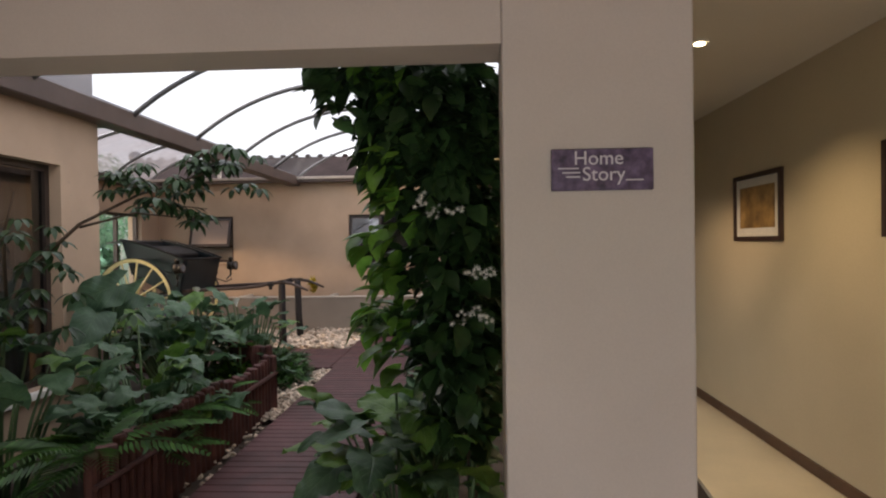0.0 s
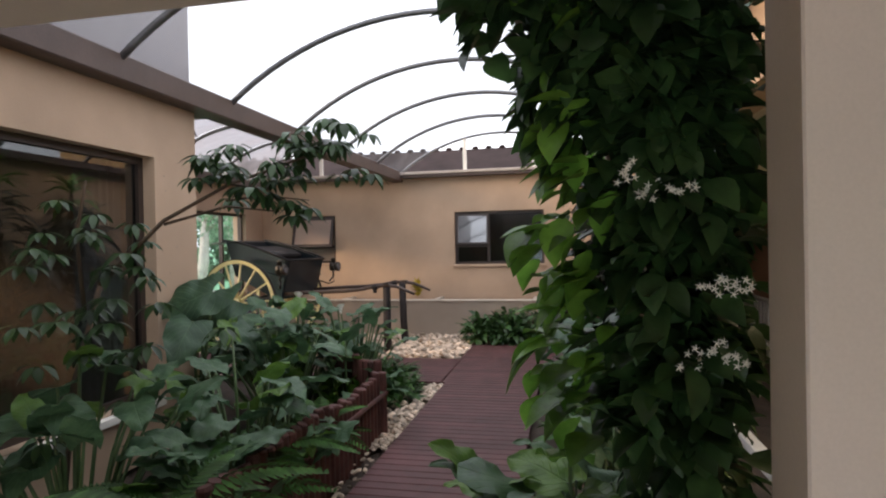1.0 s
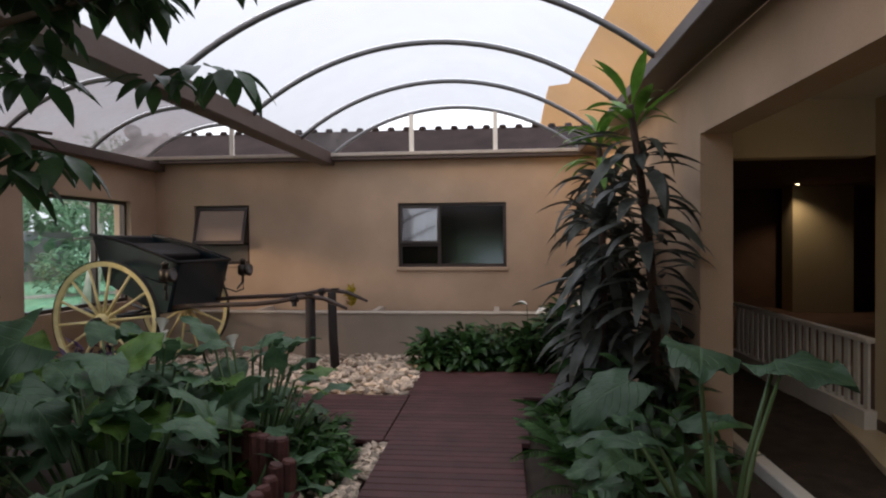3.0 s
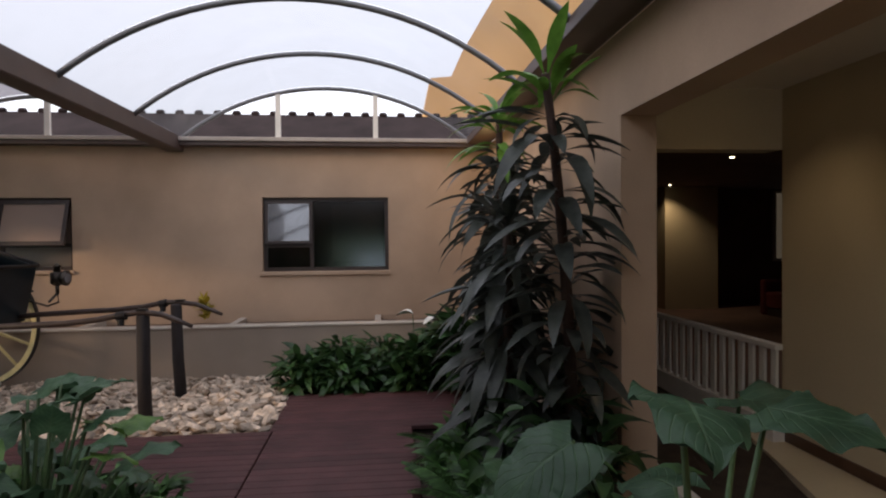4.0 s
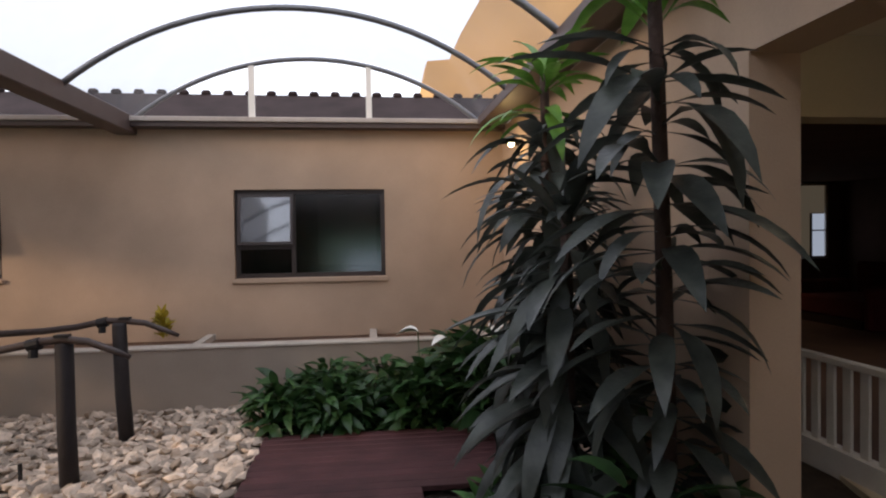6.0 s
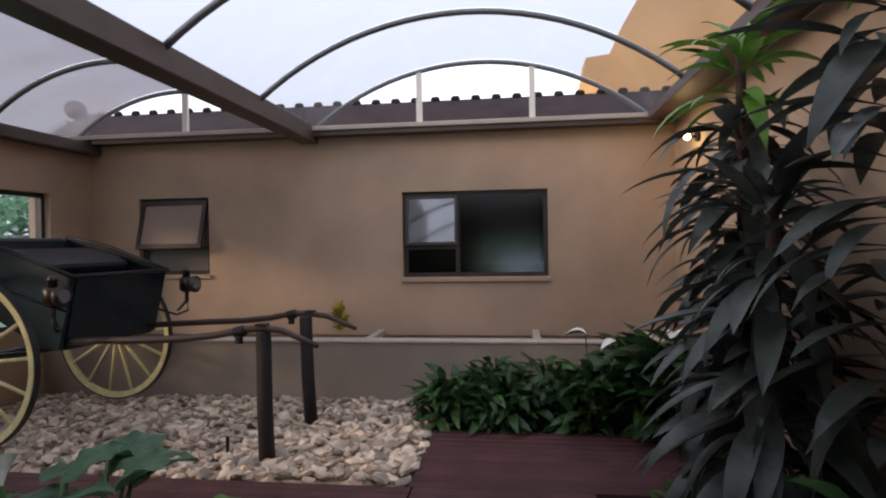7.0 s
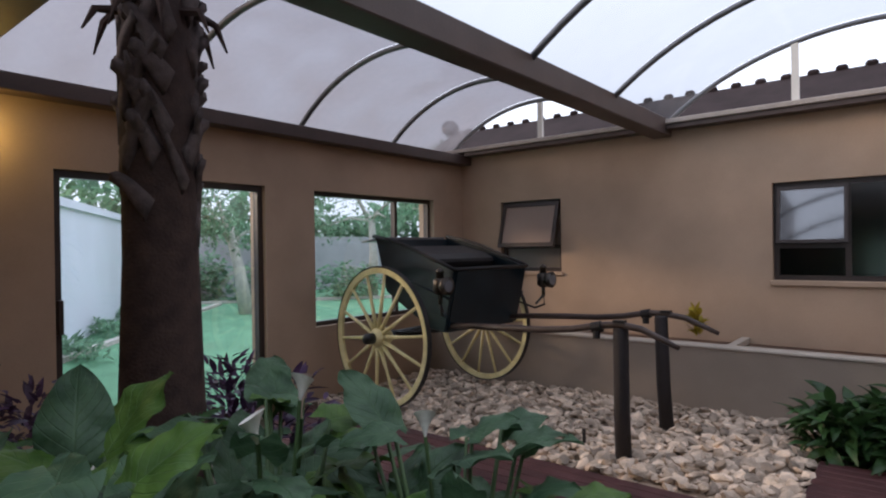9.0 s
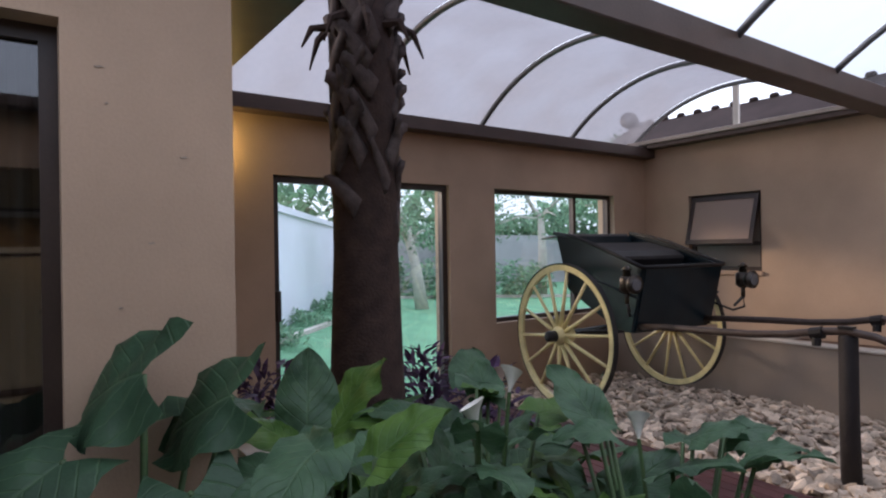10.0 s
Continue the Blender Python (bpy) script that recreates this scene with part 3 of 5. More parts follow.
structure("room_small", [(-5.7, -4.3, 12.0, 12.1, 0.9, 2.5), (-5.7, -5.6, BACK + 0.25, 12.0, 0.9, 2.5), (-4.4, -4.3, BACK + 0.25, 12.0, 0.9, 2.5), (-5.7, -4.3, BACK + 0.25, 12.1, 2.5, 2.6), (-5.7, -4.3, BACK + 0.25, 12.1, 0.8, 0.9)], ROOMDIM, "dark grey box standing in for the dim room behind the small window")
# west wall
glazed("door_1", "dark framed sliding glass door to the lawn", "y", LEFT - 0.12, 6.23, 7.97, 0.04, 2.14, [], [], GLASS, 0.07, 0.055, "door")
boxes("door_handle", [(LEFT - 0.05, LEFT + 0.0, 6.245, 6.285, 0.95, 1.20)], BRONZE, bpy.data.objects["door_1"], "black pull handle", 0.006)
glazed("window_3", "dark framed window onto the lawn", "y", LEFT - 0.14, 8.545, 10.43, 0.75, 2.135, [9.81], [], GLASS, 0.07, 0.045)
glazed("window_4", "wide dark framed window over the planting bed", "y", NEAR - 0.16, 2.75, 4.68, 0.43, 2.22, [], [], pane_shader("near_glass", (0.42, 0.43, 0.44), 0.14), 0.06, 0.05)
boxes("window_sill", [(NEAR - 0.10, NEAR + 0.05, 2.72, 4.70, 0.37, 0.426)], WHITE, bpy.data.objects["window_4"], "pale sill", 0.006)
rng = random.Random(15)
scuff = tagged(new("wall_marks"), "small dark scuffs on the tan near wall", "marks", "", "stuff")
for y, z in ((4.78, 2.09), (4.80, 1.98), (4.92, 1.55), (4.83, 1.35), (5.02, 1.83), (4.76, 1.12)):
    bm = bmesh.new()
    w = rng.uniform(0.006, 0.014)
    prism(bm, [(y - w, z), (y - w * 0.3, z - 0.004), (y + w, z - 0.001), (y + w * 0.4, z + 0.004)], NEAR + 0.0005, NEAR + 0.003, "x")
    part("scuff", bm, TAN_DARK, scuff)
# room behind the near west window
structure("room_west", [(-6.9, -6.8, 0.5, 2.9, -0.1, 2.69), (-6.9, NEAR - 0.25, 0.4, 0.5, -0.1, 2.69), (-6.9, -6.3, 4.8, 4.93, -0.1, 2.69), (-6.9, -6.8, 2.9, 4.8, -0.1, 1.0), (-6.9, -6.8, 2.9, 4.8, 2.0, 2.69)], CREAM, "cream walls of the room to the west")
structure("floor_west", [(-6.9, NEAR - 0.25, 0.4, 4.93, -0.2, -0.1)], SKIRT, "dark wooden floor of the room to the west", "floor")
structure("ceiling_west", [(-6.9, NEAR - 0.25, 0.4, 4.93, 2.69, 2.75)], CEIL, "cream ceiling of the room to the west", "ceiling")
glazed("window_5", "dark framed window on the far side of the room", "y", -6.87, 2.9, 4.8, 1.0, 2.0, [3.85], [], GLASS)
curtain = thing("curtain", "pale grey curtain gathered beside the window", "curtain")
bm = bmesh.new()
pts = [(NEAR - 0.30 + 0.035 * math.sin(i * 1.3), 4.25 + i * 0.013) for i in range(33)]
prism(bm, pts + [(x - 0.012, y) for x, y in pts[::-1]], 0.0, 2.3, "z")
part("cloth", bm, CURTAIN, curtain, smooth=False)

# ---- building beyond the courtyard ----
house = thing("tiled_house", "low house with a dark grey tiled roof behind the wall", "house")
bm = bmesh.new()
prism(bm, [(11.35, 2.72), (12.6, 3.44), (14.4, 2.72)], -7.4, 1.2, "x")
roof = part("roof", bm, ROOFTILE, house, "dark grey tiles")
bm = bmesh.new()
for i in range(32):
    x = -7.35 + i * 0.27
    tube(bm, [(x - 0.06, 12.6, 3.455), (x - 0.035, 12.6, 3.455), (x + 0.035, 12.6, 3.455), (x + 0.06, 12.6, 3.455)], [0.015, 0.04, 0.04, 0.015], 8)
tagged(part("ridge_tile", bm, ROOFTILE, roof, "rows of rounded tiles"), kind="stuff")
boxes("wall", [(-6.2, 0.62, 12.75, 14.2, 0, 2.71)], TAN, house)
aerial = thing("satellite_dish", "small grey satellite dish on the tiled roof", "aerial")
bm = bmesh.new()
tube(bm, [(-7.15, 12.3, 2.9), (-7.15, 12.3, 3.40), (-6.80, 12.2, 3.36)], 0.02, 6)
part("mast", bm, ALU, aerial)
bm = bmesh.new()
tube(bm, [(-7.2, 12.24, 3.43), (-7.17, 12.21, 3.43), (-7.14, 12.18, 3.44)], [0.03, 0.10, 0.14], 20)
part("dish", bm, ALU, aerial, smooth=True)
gable = thing("gable_building", "tall warm orange plastered gable with a stepped chimney", "building")
bm = bmesh.new()
prism(bm, [(0.1, 0.0), (0.1, 4.5), (0.27, 5.3), (0.75, 5.35), (1.0, 5.9), (1.5, 6.75), (2.2, 7.9), (3.2, 9.2), (9.5, 9.2), (9.5, 0.0)], 17.3, 18.0, "y")
part("wall", bm, ORANGE, gable)
structure("roof_corridor", [(0.48, CORR + 0.2, -3.3, 10.3, 2.802, 2.848)], GUTTER, "flat roof over the corridor", "roof")


# ---- the cart ----
def wheel(cart, x, y, z, r, out):
    """A spoked wheel in the plane across y; out: the side on which the hub stands proud."""
    w = part("wheel", ring_mesh(x, y, z, r, 0.052, 0.045), YELLOW, cart, "yellow painted wooden wheel")
    part("tyre", ring_mesh(x, y, z, r + 0.013, 0.014, 0.048), IRON, w, "thin black iron tyre")
    for k in range(14):
        a = k * math.tau / 14 + 0.1
        bm = bmesh.new()
        c, s = math.cos(a), math.sin(a)
        dish = 0.03 * out
        tube(bm, [(x + 0.06 * c, y + dish, z + 0.06 * s), (x + 0.3 * c, y + dish * 0.5, z + 0.3 * s), (x + (r - 0.045) * c, y, z + (r - 0.045) * s)], [0.021, 0.016, 0.014], 6)
        part("spoke", bm, YELLOW, w, smooth=True)
    bm = bmesh.new()
    tube(bm, [(x, y + d * out, z) for d in (-0.10, -0.06, 0.05, 0.09)], [0.06, 0.085, 0.085, 0.06], 16)
    hub = part("hub", bm, YELLOW, w, smooth=True)
    bm = bmesh.new()
    tube(bm, [(x, y + d * out, z) for d in (0.091, 0.17, 0.185)], [0.05, 0.046, 0.03], 14)
    part("hub_cap", bm, IRON, w, "black iron hub cap", smooth=True)
    return w


def ring_mesh(x, y, z, r, thick, wide, n=56):
    bm = bmesh.new()
    rings = []
    for k in range(n):
        a = k * math.tau / n
        c, s = math.cos(a), math.sin(a)
        rings.append([bm.verts.new((x + q * c, y + d, z + q * s)) for q, d in ((r, -wide / 2), (r, wide / 2), (r - thick, wide / 2 - 0.008), (r - thick, -wide / 2 + 0.008))])
    for k in range(n):
        a, b = rings[k], rings[(k + 1) % n]
        for i in range(4):
            bm.faces.new((a[i], a[(i + 1) % 4], b[(i + 1) % 4], b[i]))
    return bm


cart = thing("horse_cart", "dark green two-wheeled horse cart with yellow wheels on gravel", "cart")
wheel(cart, -5.09, 8.50, 0.735, 0.63, -1)
wheel(cart, -5.07, 10.06, 0.715, 0.625, 1)
bm = bmesh.new()
tube(bm, [(-5.09, 8.5, 0.715), (-5.05, 10.06, 0.715)], 0.028, 10)
part("axle", bm, IRON, cart, "black iron axle")
SIDE = [(-5.40, 1.65), (-5.15, 1.605), (-4.9, 1.54), (-4.6, 1.435), (-4.33, 1.34), (-4.39, 1.10), (-4.46, 0.80), (-4.62, 0.81), (-4.80, 0.90), (-5.0, 1.00), (-5.24, 1.12)]
for y0, y1 in ((8.745, 8.78), (9.72, 9.755)):
    bm = bmesh.new()
    prism(bm, SIDE, y0, y1, "y")
    part("side_panel", bm, GREEN_CART, cart, "dark green painted side", 0.006)
for name, p, q in (("front_panel", (-4.34, 1.33), (-4.465, 0.81)), ("back_panel", (-5.38, 1.62), (-5.23, 1.13)), ("seat_board", (-5.10, 1.36), (-4.72, 1.32)), ("foot_board", (-4.66, 0.845), (-5.2, 1.11))):
    bm = bmesh.new()
    (xa, za), (xb, zb) = p, q
    d = Vector((xb - xa, zb - za)).normalized() * 0.015
    prism(bm, [(xa - d.y, za + d.x), (xb - d.y, zb + d.x), (xb + d.y, zb - d.x), (xa + d.y, za - d.x)], 8.782, 9.718, "y")
    part(name, bm, GREEN_CART, cart)
bm = bmesh.new()
box(bm, -4.64, -4.47, 8.782, 9.718, 0.79, 0.82)
part("floor_board", bm, GREEN_CART, cart)
for y in (8.74, 9.76):
    bm = bmesh.new()
    tube(bm, [(-5.42, y, 1.658), (-5.15, y, 1.612), (-4.9, y, 1.547), (-4.6, y, 1.442), (-4.32, y, 1.345)], 0.018, 8)
    part("top_rail", bm, BLACK, cart, "black rounded top rail", smooth=True)
    bm = bmesh.new()
    tube(bm, [(-5.30, y, 1.33), (-4.8, y, 1.20), (-4.38, y, 1.09)], 0.010, 6)
    part("moulding", bm, GREEN_CART, cart, smooth=True)
bm = bmesh.new()
tube(bm, [(-4.325, 8.74, 1.345), (-4.325, 9.76, 1.345)], 0.018, 8)
part("front_rail", bm, BLACK, cart, smooth=True)
bm = bmesh.new()
prism(bm, [(-5.70, 1.60), (-5.39, 1.62), (-5.39, 1.65), (-5.70, 1.615)], 8.80, 9.70, "y")
part("tailboard", bm, ALU, cart, "pale worn tailboard lip", 0.004)
bm = bmesh.new()
prism(bm, [(-5.12, 1.38), (-4.70, 1.34), (-4.67, 1.42), (-4.78, 1.48), (-5.12, 1.56)], 8.80, 9.70, "y")
part("seat_cushion", bm, BLACK, cart, "black leather cushion", 0.02)
for y in (8.9, 9.6):
    bm = bmesh.new()
    tube(bm, [(-5.65, y, 0.80), (-5.35, y, 0.70), (-5.05, y, 0.76), (-4.7, y, 0.84)], 0.02, 6)
    part("spring", bm, IRON, cart, "black leaf spring", smooth=True)
for y, q in ((8.66, 8.80), (9.84, 9.70)):
    bm = bmesh.new()
    tube(bm, [(-4.98, y, 0.76), (-4.55, q, 0.80)], 0.014, 6)
    part("stay", bm, IRON, cart, smooth=True)
for y, sag in ((8.63, 0.0), (9.58, 0.02)):
    bm = bmesh.new()
    path = [(-4.60, y + (0.17 if y < 9 else 0.05), 0.84), (-4.2, y + (0.08 if y < 9 else 0.0), 0.875), (-3.8, y, 0.895), (-3.5, y, 0.905), (-3.25, y, 0.93), (-3.05, y, 0.97), (-2.9, y, 0.985 - sag), (-2.75, y, 0.965 - sag), (-2.62, y, 0.91 - sag), (-2.50, y - 0.01, 0.86 - sag)]
    tube(bm, path, [0.026, 0.026, 0.027, 0.026, 0.025, 0.025, 0.025, 0.024, 0.022, 0.016], 8)
    shaft = part("shaft", bm, SHAFT, cart, "worn dark wooden shaft", smooth=True)
    bm = bmesh.new()
    tube(bm, [(-3.10, y, 0.95), (-3.03, y, 0.965)], 0.04, 10)
    tube(bm, [(-3.06, y - 0.02, 0.93), (-3.06, y - 0.025, 0.88)], 0.028, 8)
    part("strap", bm, BLACK, shaft, "black leather strap and iron loop")
    bm = bmesh.new()
    box(bm, -2.94, -2.86, y - 0.03, y + 0.03, 0.999 - sag, 1.015 - sag)
    part("staple", bm, IRON, shaft, "iron staple")
for x, y in ((-4.42, 8.66), (-4.22, 9.88)):
    bm = bmesh.new()
    tube(bm, [(x, y, 1.05), (x, y, 1.14)], 0.018, 8)
    tube(bm, [(x, y, 1.135), (x, y, 1.16), (x, y, 1.26), (x, y, 1.275)], [0.03, 0.062, 0.062, 0.045], 12)
    tube(bm, [(x, y, 1.275), (x, y, 1.32), (x, y, 1.325), (x, y, 1.36)], [0.035, 0.03, 0.045, 0.012], 10)
    lampbody = part("carriage_lamp", bm, BRASS, cart, "old brass carriage lamp", smooth=True)
    bm = bmesh.new()
    tube(bm, [(x + 0.04, y, 1.21), (x + 0.07, y, 1.21), (x + 0.10, y, 1.21)], [0.06, 0.075, 0.078], 18)
    part("lens_hood", bm, BRASS, lampbody, "round brass hood", smooth=True)
    bm = bmesh.new()
    tube(bm, [(x + 0.101, y, 1.21), (x + 0.106, y, 1.21)], 0.05, 18)
    part("lens", bm, LAMPGLASS, lampbody, "round glass lens")
    bm = bmesh.new()
    tube(bm, [(x, y, 1.06), (x - 0.02, y + (0.05 if y < 9 else -0.1), 0.98)], 0.012, 6)
    part("bracket", bm, IRON, lampbody)
    bm = bmesh.new()
    q = 8.80 if y < 9 else 9.70
    tube(bm, [(x, y, 1.06), (x + 0.01, y, 0.97), (x - 0.04, (y + q) / 2, 0.94), (x - 0.16, q, 1.0)], 0.011, 6)
    part("stay", bm, IRON, lampbody, smooth=True)

# the cart stands a few degrees askew to its props
for ob in cart.children_recursive:
    at = ob if ob.parent is cart else ob.parent
    if at.name.startswith("shaft"):
        continue
    c = (-4.85, 9.25, 0.0)
    if at.name.startswith("wheel"):
        c = (-5.09, 8.50, 0.0) if min(v.co.y for v in at.data.vertices) < 9.2 else (-5.07, 10.06, 0.0)
    ob.data.transform(pose(*c, 0, 0, -6) @ pose(-c[0], -c[1], 0))

for (x, y, h, lean) in ((-2.905, 8.66, 0.965, 0.0), (-2.905, 9.56, 0.955, -0.06)):
    bm = bmesh.new()
    tube(bm, [(x + 0.01, y, -0.05), (x + lean * 0.3, y, 0.4), (x + lean * 0.5, y, h - 0.02), (x + lean * 0.5, y, h)], [0.057, 0.054, 0.052, 0.045], 14)
    post = tagged(part("timber_post", bm, POLE, None, "", smooth=True), "dark round timber post propping the cart shaft", "post", "timber props")

# garden spike among the stones
bm = bmesh.new()
tube(bm, [(-3.25, 8.78, 0.0), (-3.25, 8.78, 0.17)], [0.012, 0.014], 8)
tagged(part("garden_spike", bm, IRON, None), "thin dark peg standing in the gravel", "peg")


# ---- wooden fence of the bed ----
fence = thing("log_edging", "dark red palisade edging of the planting bed", "fence")
rng = random.Random(4)
line = [(-1.95, 2.75 + i * 0.078) for i in range(33)] + [(-1.93, 5.36)] + [(-1.99 - i * 0.066, 5.42 + i * 0.05) for i in range(9)]
for i, (x, y) in enumerate(line):
    h = 0.52 + (0.06 if x < -1.96 else 0) + rng.uniform(-0.015, 0.02) - 0.05 * math.sin(max(0, min(1, (y - 4.2) / 1.1)) * math.pi)
    bm = bmesh.new()
    tube(bm, [(x, y, -0.06), (x + rng.uniform(-0.004, 0.004), y, h - 0.012), (x, y, h)], [0.036, 0.036, 0.029], 9)
    part("log", bm, LOG, fence, smooth=False)
bm = bmesh.new()
tube(bm, [(-1.905, 2.7, 0.36), (-1.9, 4.0, 0.35), (-1.885, 5.33, 0.355)], 0.018, 6)
part("rail", bm, LOG, fence)


# ---- decking ----
deck = tagged(new("deck"), "red-brown timber boardwalk across the courtyard", "decking", "", "structure")
def board(x0, x1, y0, y1):
    bm = bmesh.new()
    box(bm, x0, x1, y0, y1, 0.012, 0.05)
    part("plank", bm, DECK, deck, bevel=0.004)
y = 2.62
while y < 9.32:
    if y < 6.95:
        board(-1.76, -0.76, y, y + 0.092)
    elif y < 8.28:
        board(-1.80, -0.70, y, y + 0.092)
    else:
        board(-1.83, 0.12, y, y + 0.092)
    y += 0.1
for i in range(13):
    board(-5.9, -1.81, 7.02 + i * 0.1, 7.112 + i * 0.1)
boxes("joist", [(-1.70, -1.62, 2.6, 9.3, -0.06, 0.008), (-0.90, -0.82, 2.6, 9.3, -0.06, 0.008), (-5.9, -1.9, 7.1, 7.18, -0.06, 0.008), (-5.9, -1.9, 8.1, 8.18, -0.06, 0.008)], LOG, deck)


# ---- stones ----
def stone_mesh(seed):
    r = random.Random(seed)
    bm = bmesh.new()
    bmesh.ops.create_icosphere(bm, subdivisions=1, radius=1)
    for v in bm.verts:
        v.co *= r.uniform(0.62, 1.2)
        v.co = Vector((v.co.x * 1.3, v.co.y * 0.9, v.co.z * 0.52))
    return mesh_of("stone", bm, STONE_PIECE)
stone_shapes = [stone_mesh(s) for s in range(9)]
gravel = tagged(new("gravel_bed"), "bed of pale broken stones under the cart", "gravel", "", "structure")
def scatter_stones(rows, name, seed):
    r = random.Random(seed)
    verts, faces = [], []
    for x, y, z, s in rows:
        me = stone_shapes[r.randrange(9)]
        m = pose(x, y, z, r.uniform(-35, 35), r.uniform(-35, 35), r.uniform(0, 360)) @ Matrix.Scale(s, 4)
        base = len(verts)
        verts += [tuple(m @ v.co) for v in me.vertices]
        faces += [tuple(base + i for i in p.vertices) for p in me.polygons]
    me = bpy.data.meshes.new(name)
    me.from_pydata(verts, [], faces)
    me.materials.append(STONE)
    return me
rng = random.Random(8)
near, rest = [], []
for i in range(2900):
    x, y = rng.uniform(-5.95, -1.84), rng.uniform(8.38, 10.27)
    row = (x, y, 0.0 + rng.uniform(0.0, 0.06), rng.uniform(0.028, 0.068))
    (near if x > -3.9 and y < 9.0 and len(near) < 280 else rest).append(row)
for x, y, z, s in near:
    ob = new("stone", stone_shapes[rng.randrange(9)])
    ob.matrix_world = pose(x, y, z + 0.015, rng.uniform(-35, 35), rng.uniform(-35, 35), rng.uniform(0, 360)) @ Matrix.Scale(s, 4)
    ob.parent = gravel
tagged(part("loose_stones", scatter_stones(rest, "loose_stones", 3), None, gravel), kind="stuff")
boxes("gravel_base", [(-6.0, -1.86, 8.34, 10.28, -0.03, 0.012)], STONE, gravel)
rows = [(rng.uniform(-1.93, -1.79), rng.uniform(5.0, 7.0), rng.uniform(0, 0.03), rng.uniform(0.018, 0.042)) for i in range(260)] + [(rng.uniform(-2.2, -1.79), rng.uniform(5.45, 6.9), rng.uniform(0, 0.03), rng.uniform(0.018, 0.042)) for i in range(200)]
rows += [(rng.uniform(-1.95, -1.78), rng.uniform(2.65, 5.0), rng.uniform(0, 0.01), rng.uniform(0.012, 0.026)) for i in range(60)]
tagged(new("path_pebbles", scatter_stones(rows, "path_pebbles", 5)), "pale pebbles beside the boardwalk", "pebbles", "", "stuff")


# ---- plants ----
class Leaves:
    """Gathers many bent leaf blades into one mesh."""
    def __init__(self):
        self.v, self.f = [], []

    def add(self, m, length, width, shape="ovate", droop=0.4, fold=0.15, n=5, wave=0.0):
        base = len(self.v)
        for i in range(n + 1):
            t = i / n
            if shape == "lance":
                w = math.sin(math.pi * min(1, 0.06 + t * 0.94) ** 0.75) ** 0.9
            elif shape == "stalked":
                w = 0.16 + 0.84 * math.sin(math.pi * min(1, max(0, (t - 0.22) / 0.78)) ** 0.85) if t < 1 else 0.0
            elif shape == "arrow":
                w = (1 - t) ** 0.75 * (0.72 + 0.6 * math.exp(-((t - 0.18) / 0.22) ** 2)) if t < 1 else 0.0
            elif shape == "paddle":
                w = math.sin(math.pi * min(1, 0.1 + 0.9 * t) ** 1.1) ** 0.6
            else:
                w = math.sin(math.pi * min(1, 0.04 + 0.96 * t) ** 0.8)
            w = max(0.012, w) * width / 2
            a = droop * t
            y = length * (t - droop * droop * t ** 3 / 6)
            z = -length * droop * t * t / 2
            k = wave * math.sin(t * 9)
            for side in (-1, 0, 1):
                self.v.append(tuple(m @ Vector((side * w, y, z + abs(side) * (fold * w * 2 + k * w * side)))))
        for i in range(n):
            for s in (0, 1):
                p = base + i * 3 + s
                self.f.append((p, p + 1, p + 4, p + 3))

    def mesh(self, name, material):
        me = bpy.data.meshes.new(name)
        me.from_pydata(self.v, [], self.f)
        me.materials.append(material)
        me.polygons.foreach_set("use_smooth", [True] * len(me.polygons))
        return me


def plant(name, label, category="plant", group=""):
    return thing(name, label, category, group=group)


def aim(place, yaw, up):
    """A blade's frame: it grows along its y axis, turned by yaw and raised by up degrees."""
    return pose(*place, 0, 0, yaw) @ pose(0, 0, 0, up, 0, 0)


def arum_leaf_mesh(seed, material, crumple=0.05, lobe=0.26):
    """One broad heart-shaped leaf with a folded midrib and wavy edge, and the coordinates of its veins."""
    r = random.Random(seed)
    L, uvs = Leaves(), []
    n, width, m = 16, 0.74 + 0.12 * r.random(), 4
    bend, cup = r.uniform(0.15, 0.5), r.uniform(-0.05, 0.22)
    for i in range(n + 1):
        t = i / n
        w = math.sin(math.pi * (0.16 + 0.84 * t) ** 0.82) ** 0.75 * width / 2 if i < n else 0.003
        for k in range(-m, m + 1):
            u = k / m
            back = -lobe * abs(u) ** 1.3 * (1 - t) ** 3
            ruffle = crumple * math.sin(t * 13 + (2.0 if u < 0 else 0) + seed) * u * u + 0.5 * crumple * math.sin(t * 25 + seed * 2 + 3 * u) * abs(u) + 0.3 * crumple * math.sin(t * 7 + 5 * u + seed)
            L.v.append((u * w, t + back, -bend * t * t + (0.22 - cup) * abs(u) * w - 0.35 * (1 - cup) * (u * w) ** 2 + ruffle))
            uvs.append((u, t))
    q = 2 * m + 1
    for i in range(n):
        for k in range(2 * m):
            p = i * q + k
            L.f.append((p, p + 1, p + q + 1, p + q))
    me = L.mesh("leaf", material)
    layer = me.uv_layers.new(name="UVMap")
    for loop in me.loops:
        layer.data[loop.index].uv = uvs[loop.vertex_index]
    return me


ARUM_LEAVES = [arum_leaf_mesh(s, LEAF_ARUM) for s in range(7)]
EAR_LEAVES = [arum_leaf_mesh(s + 20, LEAF_EAR, 0.06, 0.30) for s in range(7)]
ARUM_FRESH = [arum_leaf_mesh(s + 9, LEAF_ARUM_FRESH) for s in range(3)]


